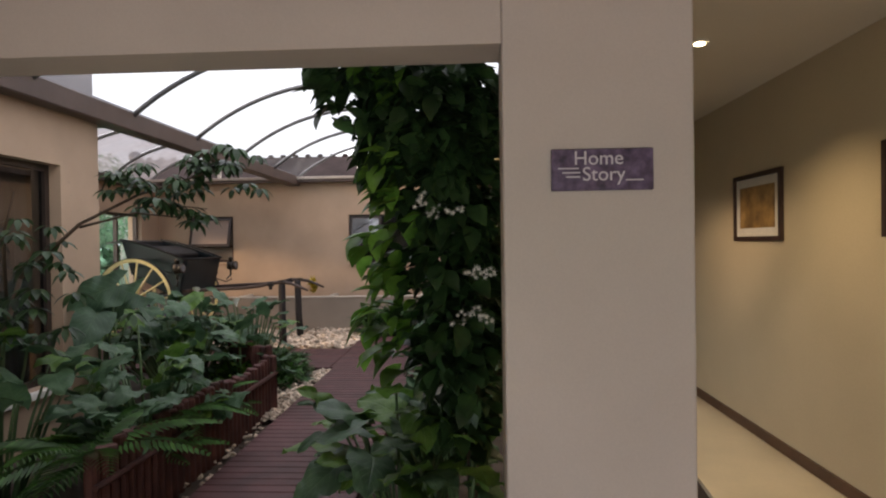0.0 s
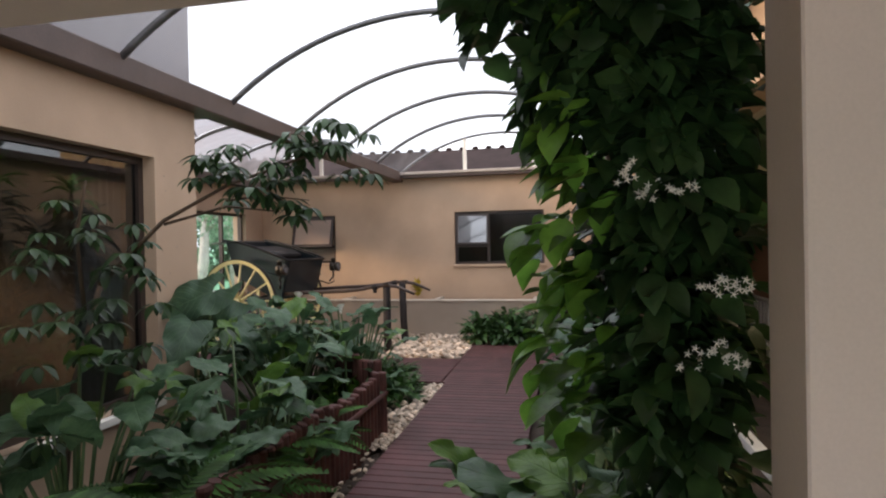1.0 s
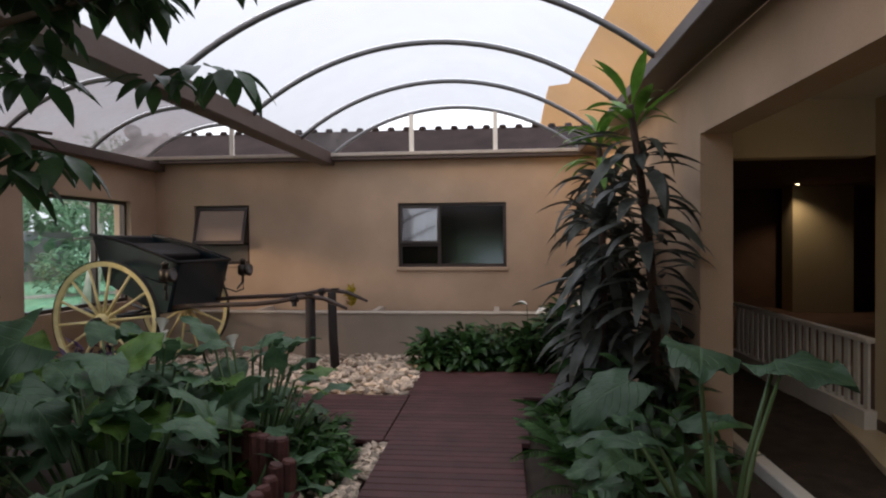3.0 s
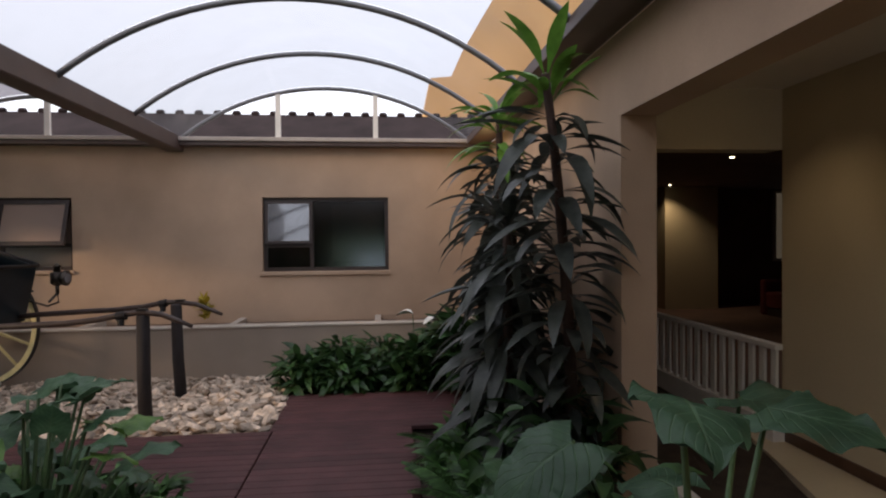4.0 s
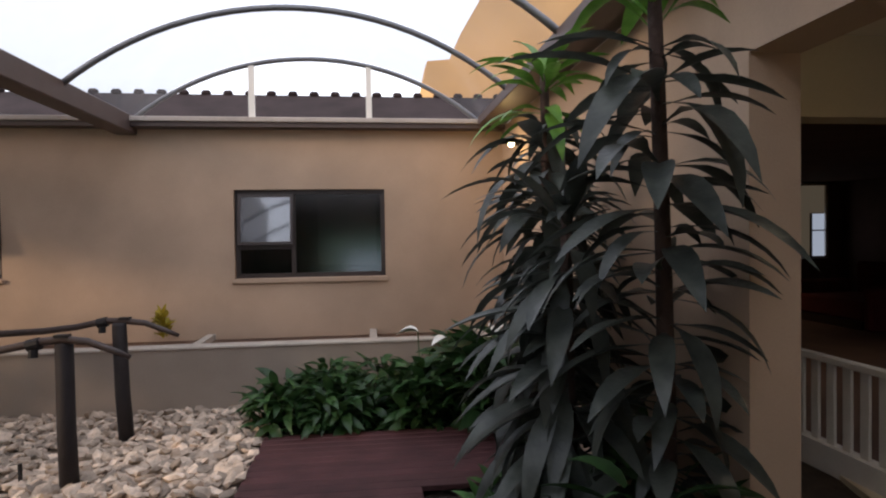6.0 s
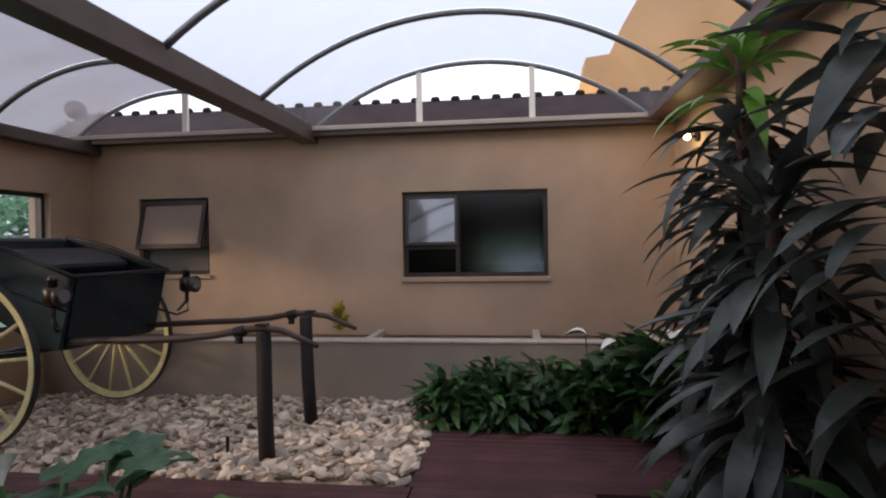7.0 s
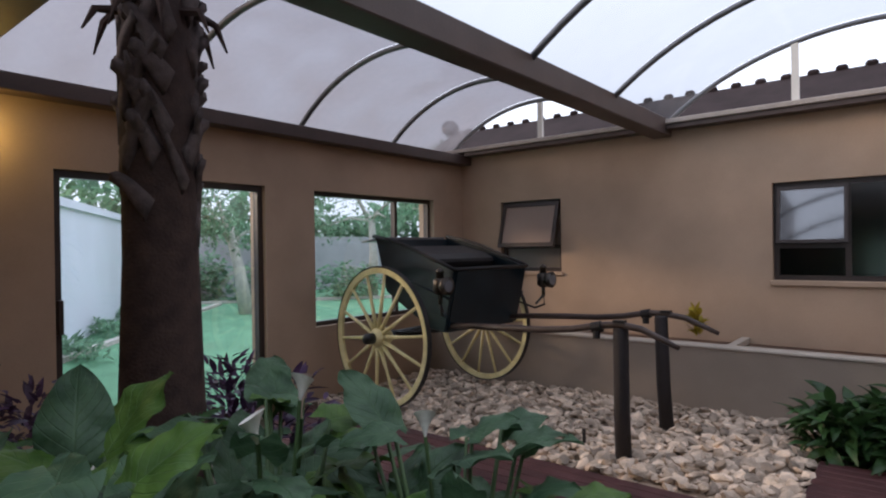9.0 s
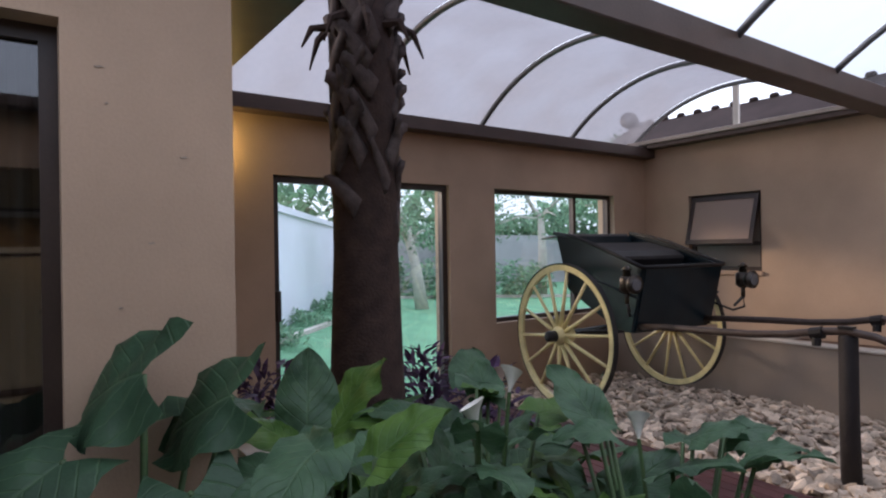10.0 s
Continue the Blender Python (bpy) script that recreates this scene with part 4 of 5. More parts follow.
def spathe(bm, p, yaw, size):
    """A funnel-shaped white flower."""
    m = pose(*p, 0, 0, yaw) @ pose(0, 0, 0, 18)
    rings = []
    for h, r, lean in ((0, 0.05, 0), (0.35, 0.16, 0.0), (0.7, 0.33, 0.05), (0.95, 0.55, 0.12)):
        rings.append([bm.verts.new(m @ (size * Vector((r * math.cos(a), r * math.sin(a) + lean, h + (0.22 * r * (1 + math.sin(a))))))) for a in [k * math.tau / 10 for k in range(10)]])
    for lo, hi in zip(rings, rings[1:]):
        for k in range(10):
            bm.faces.new((lo[k], lo[(k + 1) % 10], hi[(k + 1) % 10], hi[k]))


def arum(place, seed, leaves, height, spread, leaf_size, flowers=0, fresh=0.15, label="green arum lily with broad arrow-shaped leaves", petal=PETAL, name="arum_lily"):
    r = random.Random(seed)
    p = plant(name, label, "plant", "arum lilies in the bed")
    for i in range(leaves):
        a = r.uniform(0, math.tau)
        d = spread * math.sqrt(r.random())
        root = Vector(place) + Vector((0.25 * d * math.cos(a), 0.25 * d * math.sin(a), 0))
        h = height * r.uniform(0.55, 1.05) * (1.08 - 0.35 * d / max(spread, 0.01))
        top = Vector(place) + Vector((d * math.cos(a), d * math.sin(a), h))
        stem = bmesh.new()
        tube(stem, [root, root.lerp(top, 0.5) + Vector((0, 0, 0.08 * h)), top], [0.013, 0.01, 0.007], 5)
        part("stem", stem, STEM, p, smooth=True)
        ob = new("leaf", r.choice(ARUM_FRESH if r.random() < fresh else ARUM_LEAVES))
        ob.matrix_world = pose(*top, 0, 0, math.degrees(a) - 90 + r.uniform(-40, 40)) @ pose(0, 0, 0, r.uniform(-20, 62), r.uniform(-25, 25), 0) @ Matrix.Scale(leaf_size * r.uniform(0.7, 1.15), 4)
        ob.parent = p
    for i in range(flowers):
        a, d = r.uniform(0, math.tau), spread * r.uniform(0.2, 0.9)
        top = Vector(place) + Vector((d * math.cos(a), d * math.sin(a), height * r.uniform(0.85, 1.02)))
        bm = bmesh.new()
        tube(bm, [Vector(place), top], [0.009, 0.007], 5)
        part("flower_stem", bm, STEM, p)
        bm = bmesh.new()
        spathe(bm, top, r.uniform(0, 360), 0.075)
        part("flower", bm, petal, p, "white funnel flower", smooth=True)
    return p


def leafy(name, label, blobs, count, size, width, shape, material, seed, droop=0.5, category="shrub", stems=None, stem_material=TWIG, hang=-30):
    """A shrub of many leaves in rounded clouds: blobs are (x, y, z, rx, ry, rz, share)."""
    r = random.Random(seed)
    p = plant(name, label, category)
    L = Leaves()
    total = sum(b[6] for b in blobs)
    for b in blobs:
        for i in range(int(count * b[6] / total)):
            d = Vector((r.gauss(0, 1), r.gauss(0, 1), r.gauss(0, 1))).normalized() * (r.random() ** 0.4)
            q = Vector((b[0] + d.x * b[3], b[1] + d.y * b[4], b[2] + d.z * b[5]))
            yaw = math.degrees(math.atan2(-d.x, d.y)) + r.uniform(-60, 60)
            s = size * r.uniform(0.55, 1.2)
            L.add(aim(q, yaw, r.uniform(hang - 30, hang + 50)) @ pose(0, 0, 0, 0, r.uniform(-35, 35), 0), s, s * width, shape, droop * r.uniform(0.4, 1.4), 0.18)
    tagged(part("foliage", L.mesh("foliage", material), None, p), kind="stuff")
    if stems:
        for path, rad in stems:
            bm = bmesh.new()
            tube(bm, path, rad, 7)
            part("branch", bm, stem_material, p, smooth=True)
    return p


def fern(place, seed, fronds, length, up=55, label="green fern with arching feathered fronds"):
    r = random.Random(seed)
    p = plant("fern", label, "fern", "ferns in the bed")
    for i in range(fronds):
        yaw = i * 360 / fronds + r.uniform(-20, 20)
        L = Leaves()
        m = aim(place, yaw, up + r.uniform(-12, 14))
        ln = length * r.uniform(0.75, 1.1)
        q = 22
        for k in range(q):
            t = k / q
            y, z = ln * t * (1 - 0.25 * t), -ln * 0.55 * t * t
            w = ln * 0.2 * math.sin(math.pi * (0.12 + 0.88 * t)) ** 0.8
            for side in (-1, 1):
                L.add(m @ pose(0, y, z, -30 * t, 0, -side * 68), w, ln * 0.035, "lance", 0.5, 0.1, 2)
        part("frond", L.mesh("frond", LEAF_FERN), None, p)
    return p


# ---- planting ----
def path_of(*pts):
    return [Vector(q) for q in pts]


creeper = leafy("creeper", "tall dark green creeper with broad leaves beside the pillar", [(-0.10, 2.70, 0.95, 0.18, 0.14, 0.45, 0.8), (-0.15, 2.68, 1.5, 0.24, 0.17, 0.7, 1.7), (-0.26, 2.67, 2.10, 0.33, 0.17, 0.42, 2.0), (-0.56, 2.64, 2.36, 0.24, 0.12, 0.14, 0.32), (-0.66, 2.60, 2.20, 0.10, 0.06, 0.16, 0.05), (0.0, 3.05, 1.6, 0.16, 0.28, 0.7, 0.5), (0.22, 3.0, 2.0, 0.18, 0.3, 0.5, 0.3)], 2300, 0.13, 0.66, "ovate", LEAF_DARK, 21,
      stems=[(path_of((-0.05, 2.85, -0.05), (-0.1, 2.9, 0.9), (-0.12, 2.95, 1.8), (-0.25, 2.75, 2.45)), [0.035, 0.03, 0.024, 0.012]), (path_of((-0.02, 3.2, -0.05), (-0.06, 3.15, 1.2), (-0.2, 3.1, 2.4)), [0.03, 0.024, 0.01]), (path_of((-0.2, 2.75, 2.1), (-0.5, 2.7, 2.38), (-0.75, 2.68, 2.36)), [0.014, 0.01, 0.005])])
rng = random.Random(31)
L = Leaves()
for i in range(170):
    q = (-0.40 + rng.gauss(0, 0.05) - 0.2 * max(0, rng.random() - 0.6), 2.62 + rng.uniform(-0.10, 0.16), rng.uniform(0.95, 2.42))
    s = rng.uniform(0.09, 0.17)
    L.add(aim(q, rng.uniform(20, 160), rng.uniform(-60, 20)), s, s * 0.7, "ovate", 0.5, 0.15)
tagged(part("young_foliage", L.mesh("young_foliage", LEAF_FRESH), None, creeper, "lighter green young leaves"), kind="stuff")
for x, z in ((-0.29, 1.72), (-0.23, 1.665), (-0.14, 1.67), (-0.06, 1.40), (0.0, 1.395), (-0.12, 1.205), (-0.05, 1.23), (0.0, 1.195)):
    bm = bmesh.new()
    for k in range(9):
        c = Vector((x + rng.gauss(0, 0.022), 2.50 + rng.gauss(0, 0.012), z + rng.gauss(0, 0.014)))
        for a in range(5):
            d = Vector((math.cos(a * 1.2566), 0.25, math.sin(a * 1.2566))) * 0.008
            e = Vector((math.cos(a * 1.2566 + 0.5), 0.0, math.sin(a * 1.2566 + 0.5))) * 0.006
            bm.faces.new([bm.verts.new(c), bm.verts.new(c + d + e), bm.verts.new(c + d * 1.25), bm.verts.new(c + d - e)])
    tagged(part("flower_head", bm, PETAL, creeper, "head of tiny white blossom"), kind="stuff")

# arums and other bed plants
arum((-2.9, 3.3, 0.0), 1, 32, 0.95, 0.60, 0.24)
arum((-2.4, 4.05, 0.0), 2, 36, 0.92, 0.46, 0.22)
arum((-2.75, 5.25, 0.0), 3, 44, 0.99, 0.50, 0.225, 0, 0.3)
arum((-2.95, 5.85, 0.0), 4, 46, 1.01, 0.55, 0.225, 2, 0.28)
arum((-2.5, 6.25, 0.0), 5, 40, 1.00, 0.45, 0.22, 1, 0.2)
arum((-3.35, 6.2, 0.0), 10, 26, 0.92, 0.50, 0.26, 3, 0.15, "green arum lily with pale pink flowers", PINK)
arum((-2.3, 5.5, 0.0), 11, 16, 0.70, 0.30, 0.26, 0, 0.1)
arum((-0.44, 2.92, 0.0), 6, 24, 0.80, 0.36, 0.27, 1, 0.45)
arum((-0.12, 2.68, 0.0), 12, 16, 0.86, 0.26, 0.22, 2, 0.35)
arum((-0.30, 3.25, 0.0), 13, 16, 0.80, 0.30, 0.24, 1, 0.3)
def elephant_ear(root, leaves):
    """A plant of a few broad leaves: (tip of the stalk, heading, tilt, roll, size)."""
    p = plant("elephant_ear", "tall elephant-ear plant with broad dark leaves", "plant", "elephant ears")
    for k, (x, y, z, yaw, tilt, roll, size) in enumerate(leaves):
        stem = bmesh.new()
        tube(stem, [root, Vector(root).lerp(Vector((x, y, z)), 0.5) + Vector((0, 0, 0.12)), (x, y, z)], [0.017, 0.012, 0.008], 7)
        part("stem", stem, STEM, p, smooth=True)
        ob = new("leaf", EAR_LEAVES[k % 7])
        ob.matrix_world = pose(x, y, z, 0, 0, yaw) @ pose(0, 0, 0, tilt, roll, 0) @ Matrix.Scale(size, 4)
        ob.parent = p


elephant_ear((-0.05, 5.05, 0.0), ((-0.13, 5.02, 1.13, 165, 12, -14, 0.34), (0.22, 5.16, 1.05, 210, 12, 14, 0.31), (0.54, 5.80, 0.90, 205, 10, 9, 0.34), (-0.34, 5.3, 0.93, 120, -14, -20, 0.31), (-0.38, 4.9, 0.78, 60, 10, 5, 0.30), (0.05, 5.4, 0.72, 20, 5, -14, 0.28)))
arum((-0.12, 5.9, 0.0), 8, 12, 0.60, 0.32, 0.24, 0, 0.05)
elephant_ear((-3.25, 4.85, 0.0), ((-3.10, 4.84, 1.20, 140, -20, -50, 0.42), (-3.05, 5.05, 1.12, 146, -28, -46, 0.42), (-3.28, 5.0, 1.02, 30, 5, 9, 0.30), (-3.15, 4.66, 1.0, -155, -25, -20, 0.36), (-2.95, 4.92, 0.92, -95, -30, 5, 0.32)))
def broad_arum(root, leaves):
    """A young arum of a few upright leaves: (foot of the blade, heading, rise, size, mesh)."""
    p = plant("arum_lily", "young arum lily with upright yellow-green leaves near the palm", "plant", "arum lilies in the bed")
    for x, y, z, yaw, rise, size, me in leaves:
        stem = bmesh.new()
        tube(stem, [root, Vector(root).lerp(Vector((x, y, z)), 0.6), (x, y, z)], [0.014, 0.012, 0.009], 6)
        part("stem", stem, STEM, p, smooth=True)
        ob = new("leaf", me)
        ob.matrix_world = pose(x, y, z, 0, 0, yaw) @ pose(0, 0, 0, rise, 0, 0) @ Matrix.Scale(size, 4)
        ob.parent = p


broad_arum((-3.62, 5.48, 0.0), ((-3.62, 5.50, 0.82, 66, 72, 0.34, ARUM_LEAVES[1]), (-3.56, 5.58, 0.80, 10, 58, 0.36, ARUM_FRESH[0]), (-3.55, 5.42, 0.78, 135, 34, 0.36, ARUM_FRESH[1]), (-3.42, 5.38, 0.72, 165, 12, 0.34, ARUM_FRESH[2]), (-3.45, 5.55, 0.66, -60, 40, 0.28, ARUM_LEAVES[3])))
fern((-2.25, 3.55, 0.12), 1, 11, 0.75, 48)
fern((-2.2, 4.75, 0.1), 2, 9, 0.55)
fern((-2.10, 2.95, 0.40), 8, 12, 0.70, 40)
arum((-2.14, 3.35, 0.0), 14, 20, 0.66, 0.30, 0.22, 0, 0.1)
arum((-2.12, 4.05, 0.0), 15, 16, 0.64, 0.26, 0.20, 0, 0.2)
fern((-2.08, 3.75, 0.40), 9, 12, 0.66, 38)
fern((-2.12, 4.30, 0.30), 10, 10, 0.52, 42)
fern((-0.45, 3.7, 0.02), 3, 9, 0.5)
fern((-0.42, 7.55, 0.02), 4, 12, 0.5, 50)
fern((-0.45, 6.75, 0.02), 5, 12, 0.55, 50)
fern((-0.35, 6.1, 0.02), 6, 10, 0.5, 55)
fern((-4.12, 5.98, 0.50), 7, 14, 0.6, 58)
leafy("ground_cover", "low dark green ground cover beside the boardwalk", [(-2.25, 6.45, 0.10, 0.33, 0.45, 0.22, 2), (-2.6, 6.85, 0.12, 0.6, 0.2, 0.22, 1.5)], 900, 0.15, 0.34, "lance", LEAF_FERN, 41, 0.9, "ground cover", hang=25)
leafy("ground_cover", "low dark green ground cover under the cane plant", [(-0.25, 7.3, 0.08, 0.35, 0.8, 0.22, 2), (-0.3, 5.3, 0.08, 0.32, 0.6, 0.2, 1)], 800, 0.17, 0.34, "lance", LEAF_FERN, 42, 0.9, "ground cover", hang=25)
for k, (x, y, z, rx, ry, rz) in enumerate(((-1.72, 9.72, 0.16, 0.26, 0.30, 0.28), (-1.36, 9.95, 0.20, 0.30, 0.28, 0.30), (-1.30, 9.62, 0.14, 0.28, 0.22, 0.26), (-0.92, 9.85, 0.20, 0.32, 0.34, 0.34), (-0.60, 9.62, 0.22, 0.28, 0.26, 0.34), (-0.30, 9.85, 0.30, 0.30, 0.34, 0.42), (-0.02, 9.45, 0.25, 0.22, 0.35, 0.35), (0.22, 9.8, 0.32, 0.22, 0.34, 0.42))):
    leafy("peace_lily", "dense dark green peace lily at the boardwalk end", [(x, y, z, rx, ry, rz, 1)], 270, 0.21, 0.36, "lance", LEAF_PEACE, 430 + k, 0.9, "plant", hang=15)
leafy("young_peace_lily", "taller peace lily with glossy leaves by the wall", [(0.0, 9.35, 0.45, 0.30, 0.30, 0.38, 1)], 160, 0.36, 0.38, "lance", LEAF_PEACE, 44, 0.9, "plant", hang=20)
for i, (x, y, z) in enumerate(((-0.61, 9.6, 0.80), (-0.36, 9.5, 0.74), (0.0, 9.3, 0.86))):
    f = plant("peace_lily_flower", "white peace lily bloom above dark leaves", "flower", "peace lily blooms")
    bm = bmesh.new()
    tube(bm, [(x + 0.04, y + 0.1, 0.1), (x, y, z)], [0.007, 0.005], 5)
    part("stem", bm, STEM, f)
    L = Leaves()
    L.add(aim((x, y, z), 80 + 40 * i, 12), 0.19, 0.13, "ovate", 0.7, 0.3)
    part("petal", L.mesh("petal", PETAL), None, f)
leafy("purple_plant", "dark purple leafy plant round the palm", [(-4.95, 6.92, 0.55, 0.30, 0.22, 0.28, 1.2), (-3.85, 6.60, 0.55, 0.28, 0.25, 0.36, 1.2), (-5.35, 5.90, 0.50, 0.32, 0.25, 0.28, 1)], 620, 0.13, 0.3, "lance", LEAF_PURPLE, 45, 0.6, "plant", hang=25)
leafy("bright_ground_cover", "bright green low plants among the arums", [(-2.35, 5.6, 0.25, 0.22, 0.25, 0.14, 1)], 220, 0.13, 0.5, "ovate", LEAF_FRESH, 46, 0.5, "ground cover", hang=20)
leafy("yellow_plant", "small yellow plant in the wall planter", [(-2.97, 10.65, 0.76, 0.06, 0.06, 0.15, 1)], 60, 0.11, 0.4, "ovate", LEAF_YELLOW, 47, 0.6, "plant", hang=40)

# umbrella tree leaning over the bed
umbrella = plant("umbrella_tree", "slender umbrella tree leaning over the planting bed", "tree")
def twig(points, radii):
    bm = bmesh.new()
    tube(bm, points, radii, 7)
    part("branch", bm, TWIG, umbrella, smooth=True)
def rosette(p, size, r, n=8):
    L = Leaves()
    a0 = r.uniform(0, 360)
    for k in range(n):
        L.add(aim(p, a0 + k * 360 / n, r.uniform(-45, -10)) @ pose(0, 0.03, 0), size * r.uniform(0.8, 1.1), size * 0.42, "ovate", 0.5, 0.15)
    part("leaf_rosette", L.mesh("leaf_rosette", LEAF_SCHEF), None, umbrella)
rng = random.Random(52)
twig([(-3.1, 3.4, -0.05), (-3.0, 3.42, 0.8), (-2.85, 3.45, 1.35)], [0.022, 0.018, 0.014])
twig([(-2.85, 3.45, 1.35), (-2.5, 3.5, 1.68), (-2.15, 3.55, 1.86), (-1.6, 3.66, 2.05)], [0.014, 0.011, 0.009, 0.005])
twig([(-2.9, 3.4, 1.2), (-2.75, 3.2, 1.6), (-2.6, 3.1, 1.85)], [0.012, 0.009, 0.005])
twig([(-2.5, 3.5, 1.66), (-2.2, 3.6, 1.75), (-1.95, 3.7, 1.72)], [0.009, 0.007, 0.004])
for i in range(44):
    t = rng.random()
    p = Vector((-2.35, 3.52, 1.78)).lerp(Vector((-1.5, 3.68, 2.06)), t) + Vector((rng.gauss(0, 0.05), rng.gauss(0, 0.10), rng.gauss(0.03, 0.07) + (0.06 if t < 0.4 else 0)))
    if t < 0.35 and rng.random() < 0.45:
        continue
    rosette(p, rng.uniform(0.075, 0.115), rng)
for i in range(34):
    p = Vector((-2.75 + rng.gauss(0, 0.22), 3.25 + rng.gauss(0, 0.2), 1.05 + rng.gauss(0.15, 0.28)))
    rosette(p, rng.uniform(0.08, 0.12), rng)

for i in range(10):
    p = Vector((-1.92 + rng.gauss(0, 0.14), 3.62 + rng.gauss(0, 0.08), 1.79 + rng.gauss(0, 0.045)))
    rosette(p, rng.uniform(0.075, 0.11), rng)
twig([(-2.2, 3.6, 1.78), (-2.0, 3.62, 1.80), (-1.75, 3.64, 1.77)], [0.007, 0.005, 0.003])

# cane plants against the east wall
def cane(foot, head, seed, label, crown=LEAF_FRESH, n=6, step=0.09, fall=0.0):
    """A bare cane from foot to head with whorls of stalked strap leaves."""
    r = random.Random(seed)
    p = plant("cane_plant", label, "plant", "cane plants")
    foot, head = Vector(foot), Vector(head)
    top = head.z
    def at(z):
        t = max(0.0, z / top)
        return Vector((foot.x + (head.x - foot.x) * t ** 2.2, foot.y + (head.y - foot.y) * t ** 2.2, z))
    bm = bmesh.new()
    tube(bm, [at(top * k / 8) - Vector((0, 0, 0.05 if k == 0 else 0)) for k in range(9)], [0.045 - 0.0028 * k for k in range(9)], 9)
    part("cane", bm, BARK, p, smooth=True)
    z, k = 0.15, 0
    while z < top:
        count = n + 3 if z > top - 0.35 else n
        for i in range(count):
            yaw = k * 137.5 + i * 360 / count + r.uniform(-22, 22)
            up = r.uniform(-4, 30) - fall if z < top - 0.2 else r.uniform(30, 75)
            ln = r.uniform(0.34, 0.64) * (0.8 if z < 0.5 else 0.75 if z > top - 0.3 else 1)
            if math.sin(math.radians(yaw)) < -0.45:
                ln *= 0.8
            L = Leaves()
            L.add(aim(at(z + r.uniform(-0.03, 0.03)), yaw, up) @ pose(0, 0, 0, 0, r.uniform(-15, 15), 0), ln, min(0.10, ln * 0.19), "stalked", r.uniform(0.5, 1.4), 0.2, 8)
            part("leaf", L.mesh("leaf", crown if z > top - 0.22 else LEAF_DRAC), None, p)
        z += step
        k += 1
    return p
cane((0.22, 7.0, 0), (-0.08, 6.5, 2.42), 61, "tall leaning cane plant with sparse drooping dark leaves", n=6, step=0.085)
cane((-0.05, 7.75, 0), (-0.08, 7.7, 2.42), 62, "tall cane plant with dense drooping strap leaves by the wall", n=8, fall=8)
cane((-0.12, 7.25, 0), (-0.14, 7.2, 1.75), 63, "shorter cane plant with drooping dark strap leaves", LEAF_DRAC, n=8, fall=15)
cane((0.15, 8.2, 0), (0.12, 8.2, 2.1), 64, "tall cane plant with drooping strap leaves by the wall", LEAF_DRAC)
leafy("dark_undergrowth", "dark leafy undergrowth at the foot of the cane plants", [(0.0, 6.7, 0.35, 0.38, 0.45, 0.40, 2), (0.05, 7.5, 0.35, 0.35, 0.5, 0.40, 2), (0.1, 6.0, 0.25, 0.3, 0.4, 0.3, 1)], 380, 0.24, 0.30, "lance", LEAF_DARK, 65, 1.0, "plant", hang=10)

# palm
palm = plant("palm_tree", "thick palm trunk with criss-cross leaf bases", "palm")
px, py = -4.62, 6.30
bm = bmesh.new()
tube(bm, [(px, py, -0.05), (px, py, 0.2), (px, py, 0.7), (px, py, 1.5), (px, py, 2.2), (px, py, 3.2)], [0.28, 0.255, 0.222, 0.196, 0.186, 0.18], 20)
for v in bm.verts:
    v.co += Vector((v.co.x - px, v.co.y - py, 0)) * 0.10 * noise.noise(Vector((v.co.x * 9, v.co.y * 9, v.co.z * 7)))
part("trunk", bm, BARK, palm, "dark fibrous trunk", smooth=True)
rng = random.Random(71)
for row in range(12):
    z = 1.68 + row * 0.138
    for k in range(6):
        if row < 3 and rng.random() < 0.62 - row * 0.15:
            continue
        a = (k + 0.5 * (row % 2)) * math.tau / 6 + rng.uniform(-0.3, 0.3)
        side = 1 if (k + row) % 2 else -1
        lift, turn, wide = rng.uniform(0.16, 0.30), rng.uniform(0.5, 0.95), rng.uniform(0.06, 0.095)
        bm = bmesh.new()
        rings = []
        for i in range(8):
            t = i / 7
            ang = a + side * turn * t
            rr = 0.202 + 0.04 * t * t + (0.02 if i == 7 else 0)
            w = wide * (1.15 - 0.6 * t)
            up = Vector((-side * math.sin(ang) * -0.35, side * math.cos(ang) * -0.35, 0.8)) * w
            out = Vector((math.cos(ang), math.sin(ang), 0))
            c = Vector((px, py, z - 0.06 + lift * t)) + out * rr
            rings.append([bm.verts.new(c + up - out * 0.03), bm.verts.new(c + up * 0.6 + out * 0.004), bm.verts.new(c - up * 0.6 + out * 0.004), bm.verts.new(c - up - out * 0.03)])
        for lo, hi in zip(rings, rings[1:]):
            for q in range(4):
                bm.faces.new((lo[q], lo[(q + 1) % 4], hi[(q + 1) % 4], hi[q]))
        bm.faces.new(rings[0])
        bm.faces.new(rings[-1][::-1])
        part("leaf_base", bm, BARK_PALE, palm, smooth=True)
for k in range(9):
    a = k * math.tau / 9 + 0.3
    bm = bmesh.new()
    tube(bm, [(px + 0.19 * math.cos(a), py + 0.19 * math.sin(a), 2.86 + 0.04 * (k % 3)), (px + 0.31 * math.cos(a), py + 0.31 * math.sin(a), 2.84), (px + 0.37 * math.cos(a), py + 0.37 * math.sin(a), 2.72 - 0.03 * (k % 3))], [0.03, 0.022, 0.006], 5)
    part("old_stalk", bm, BARK, palm)


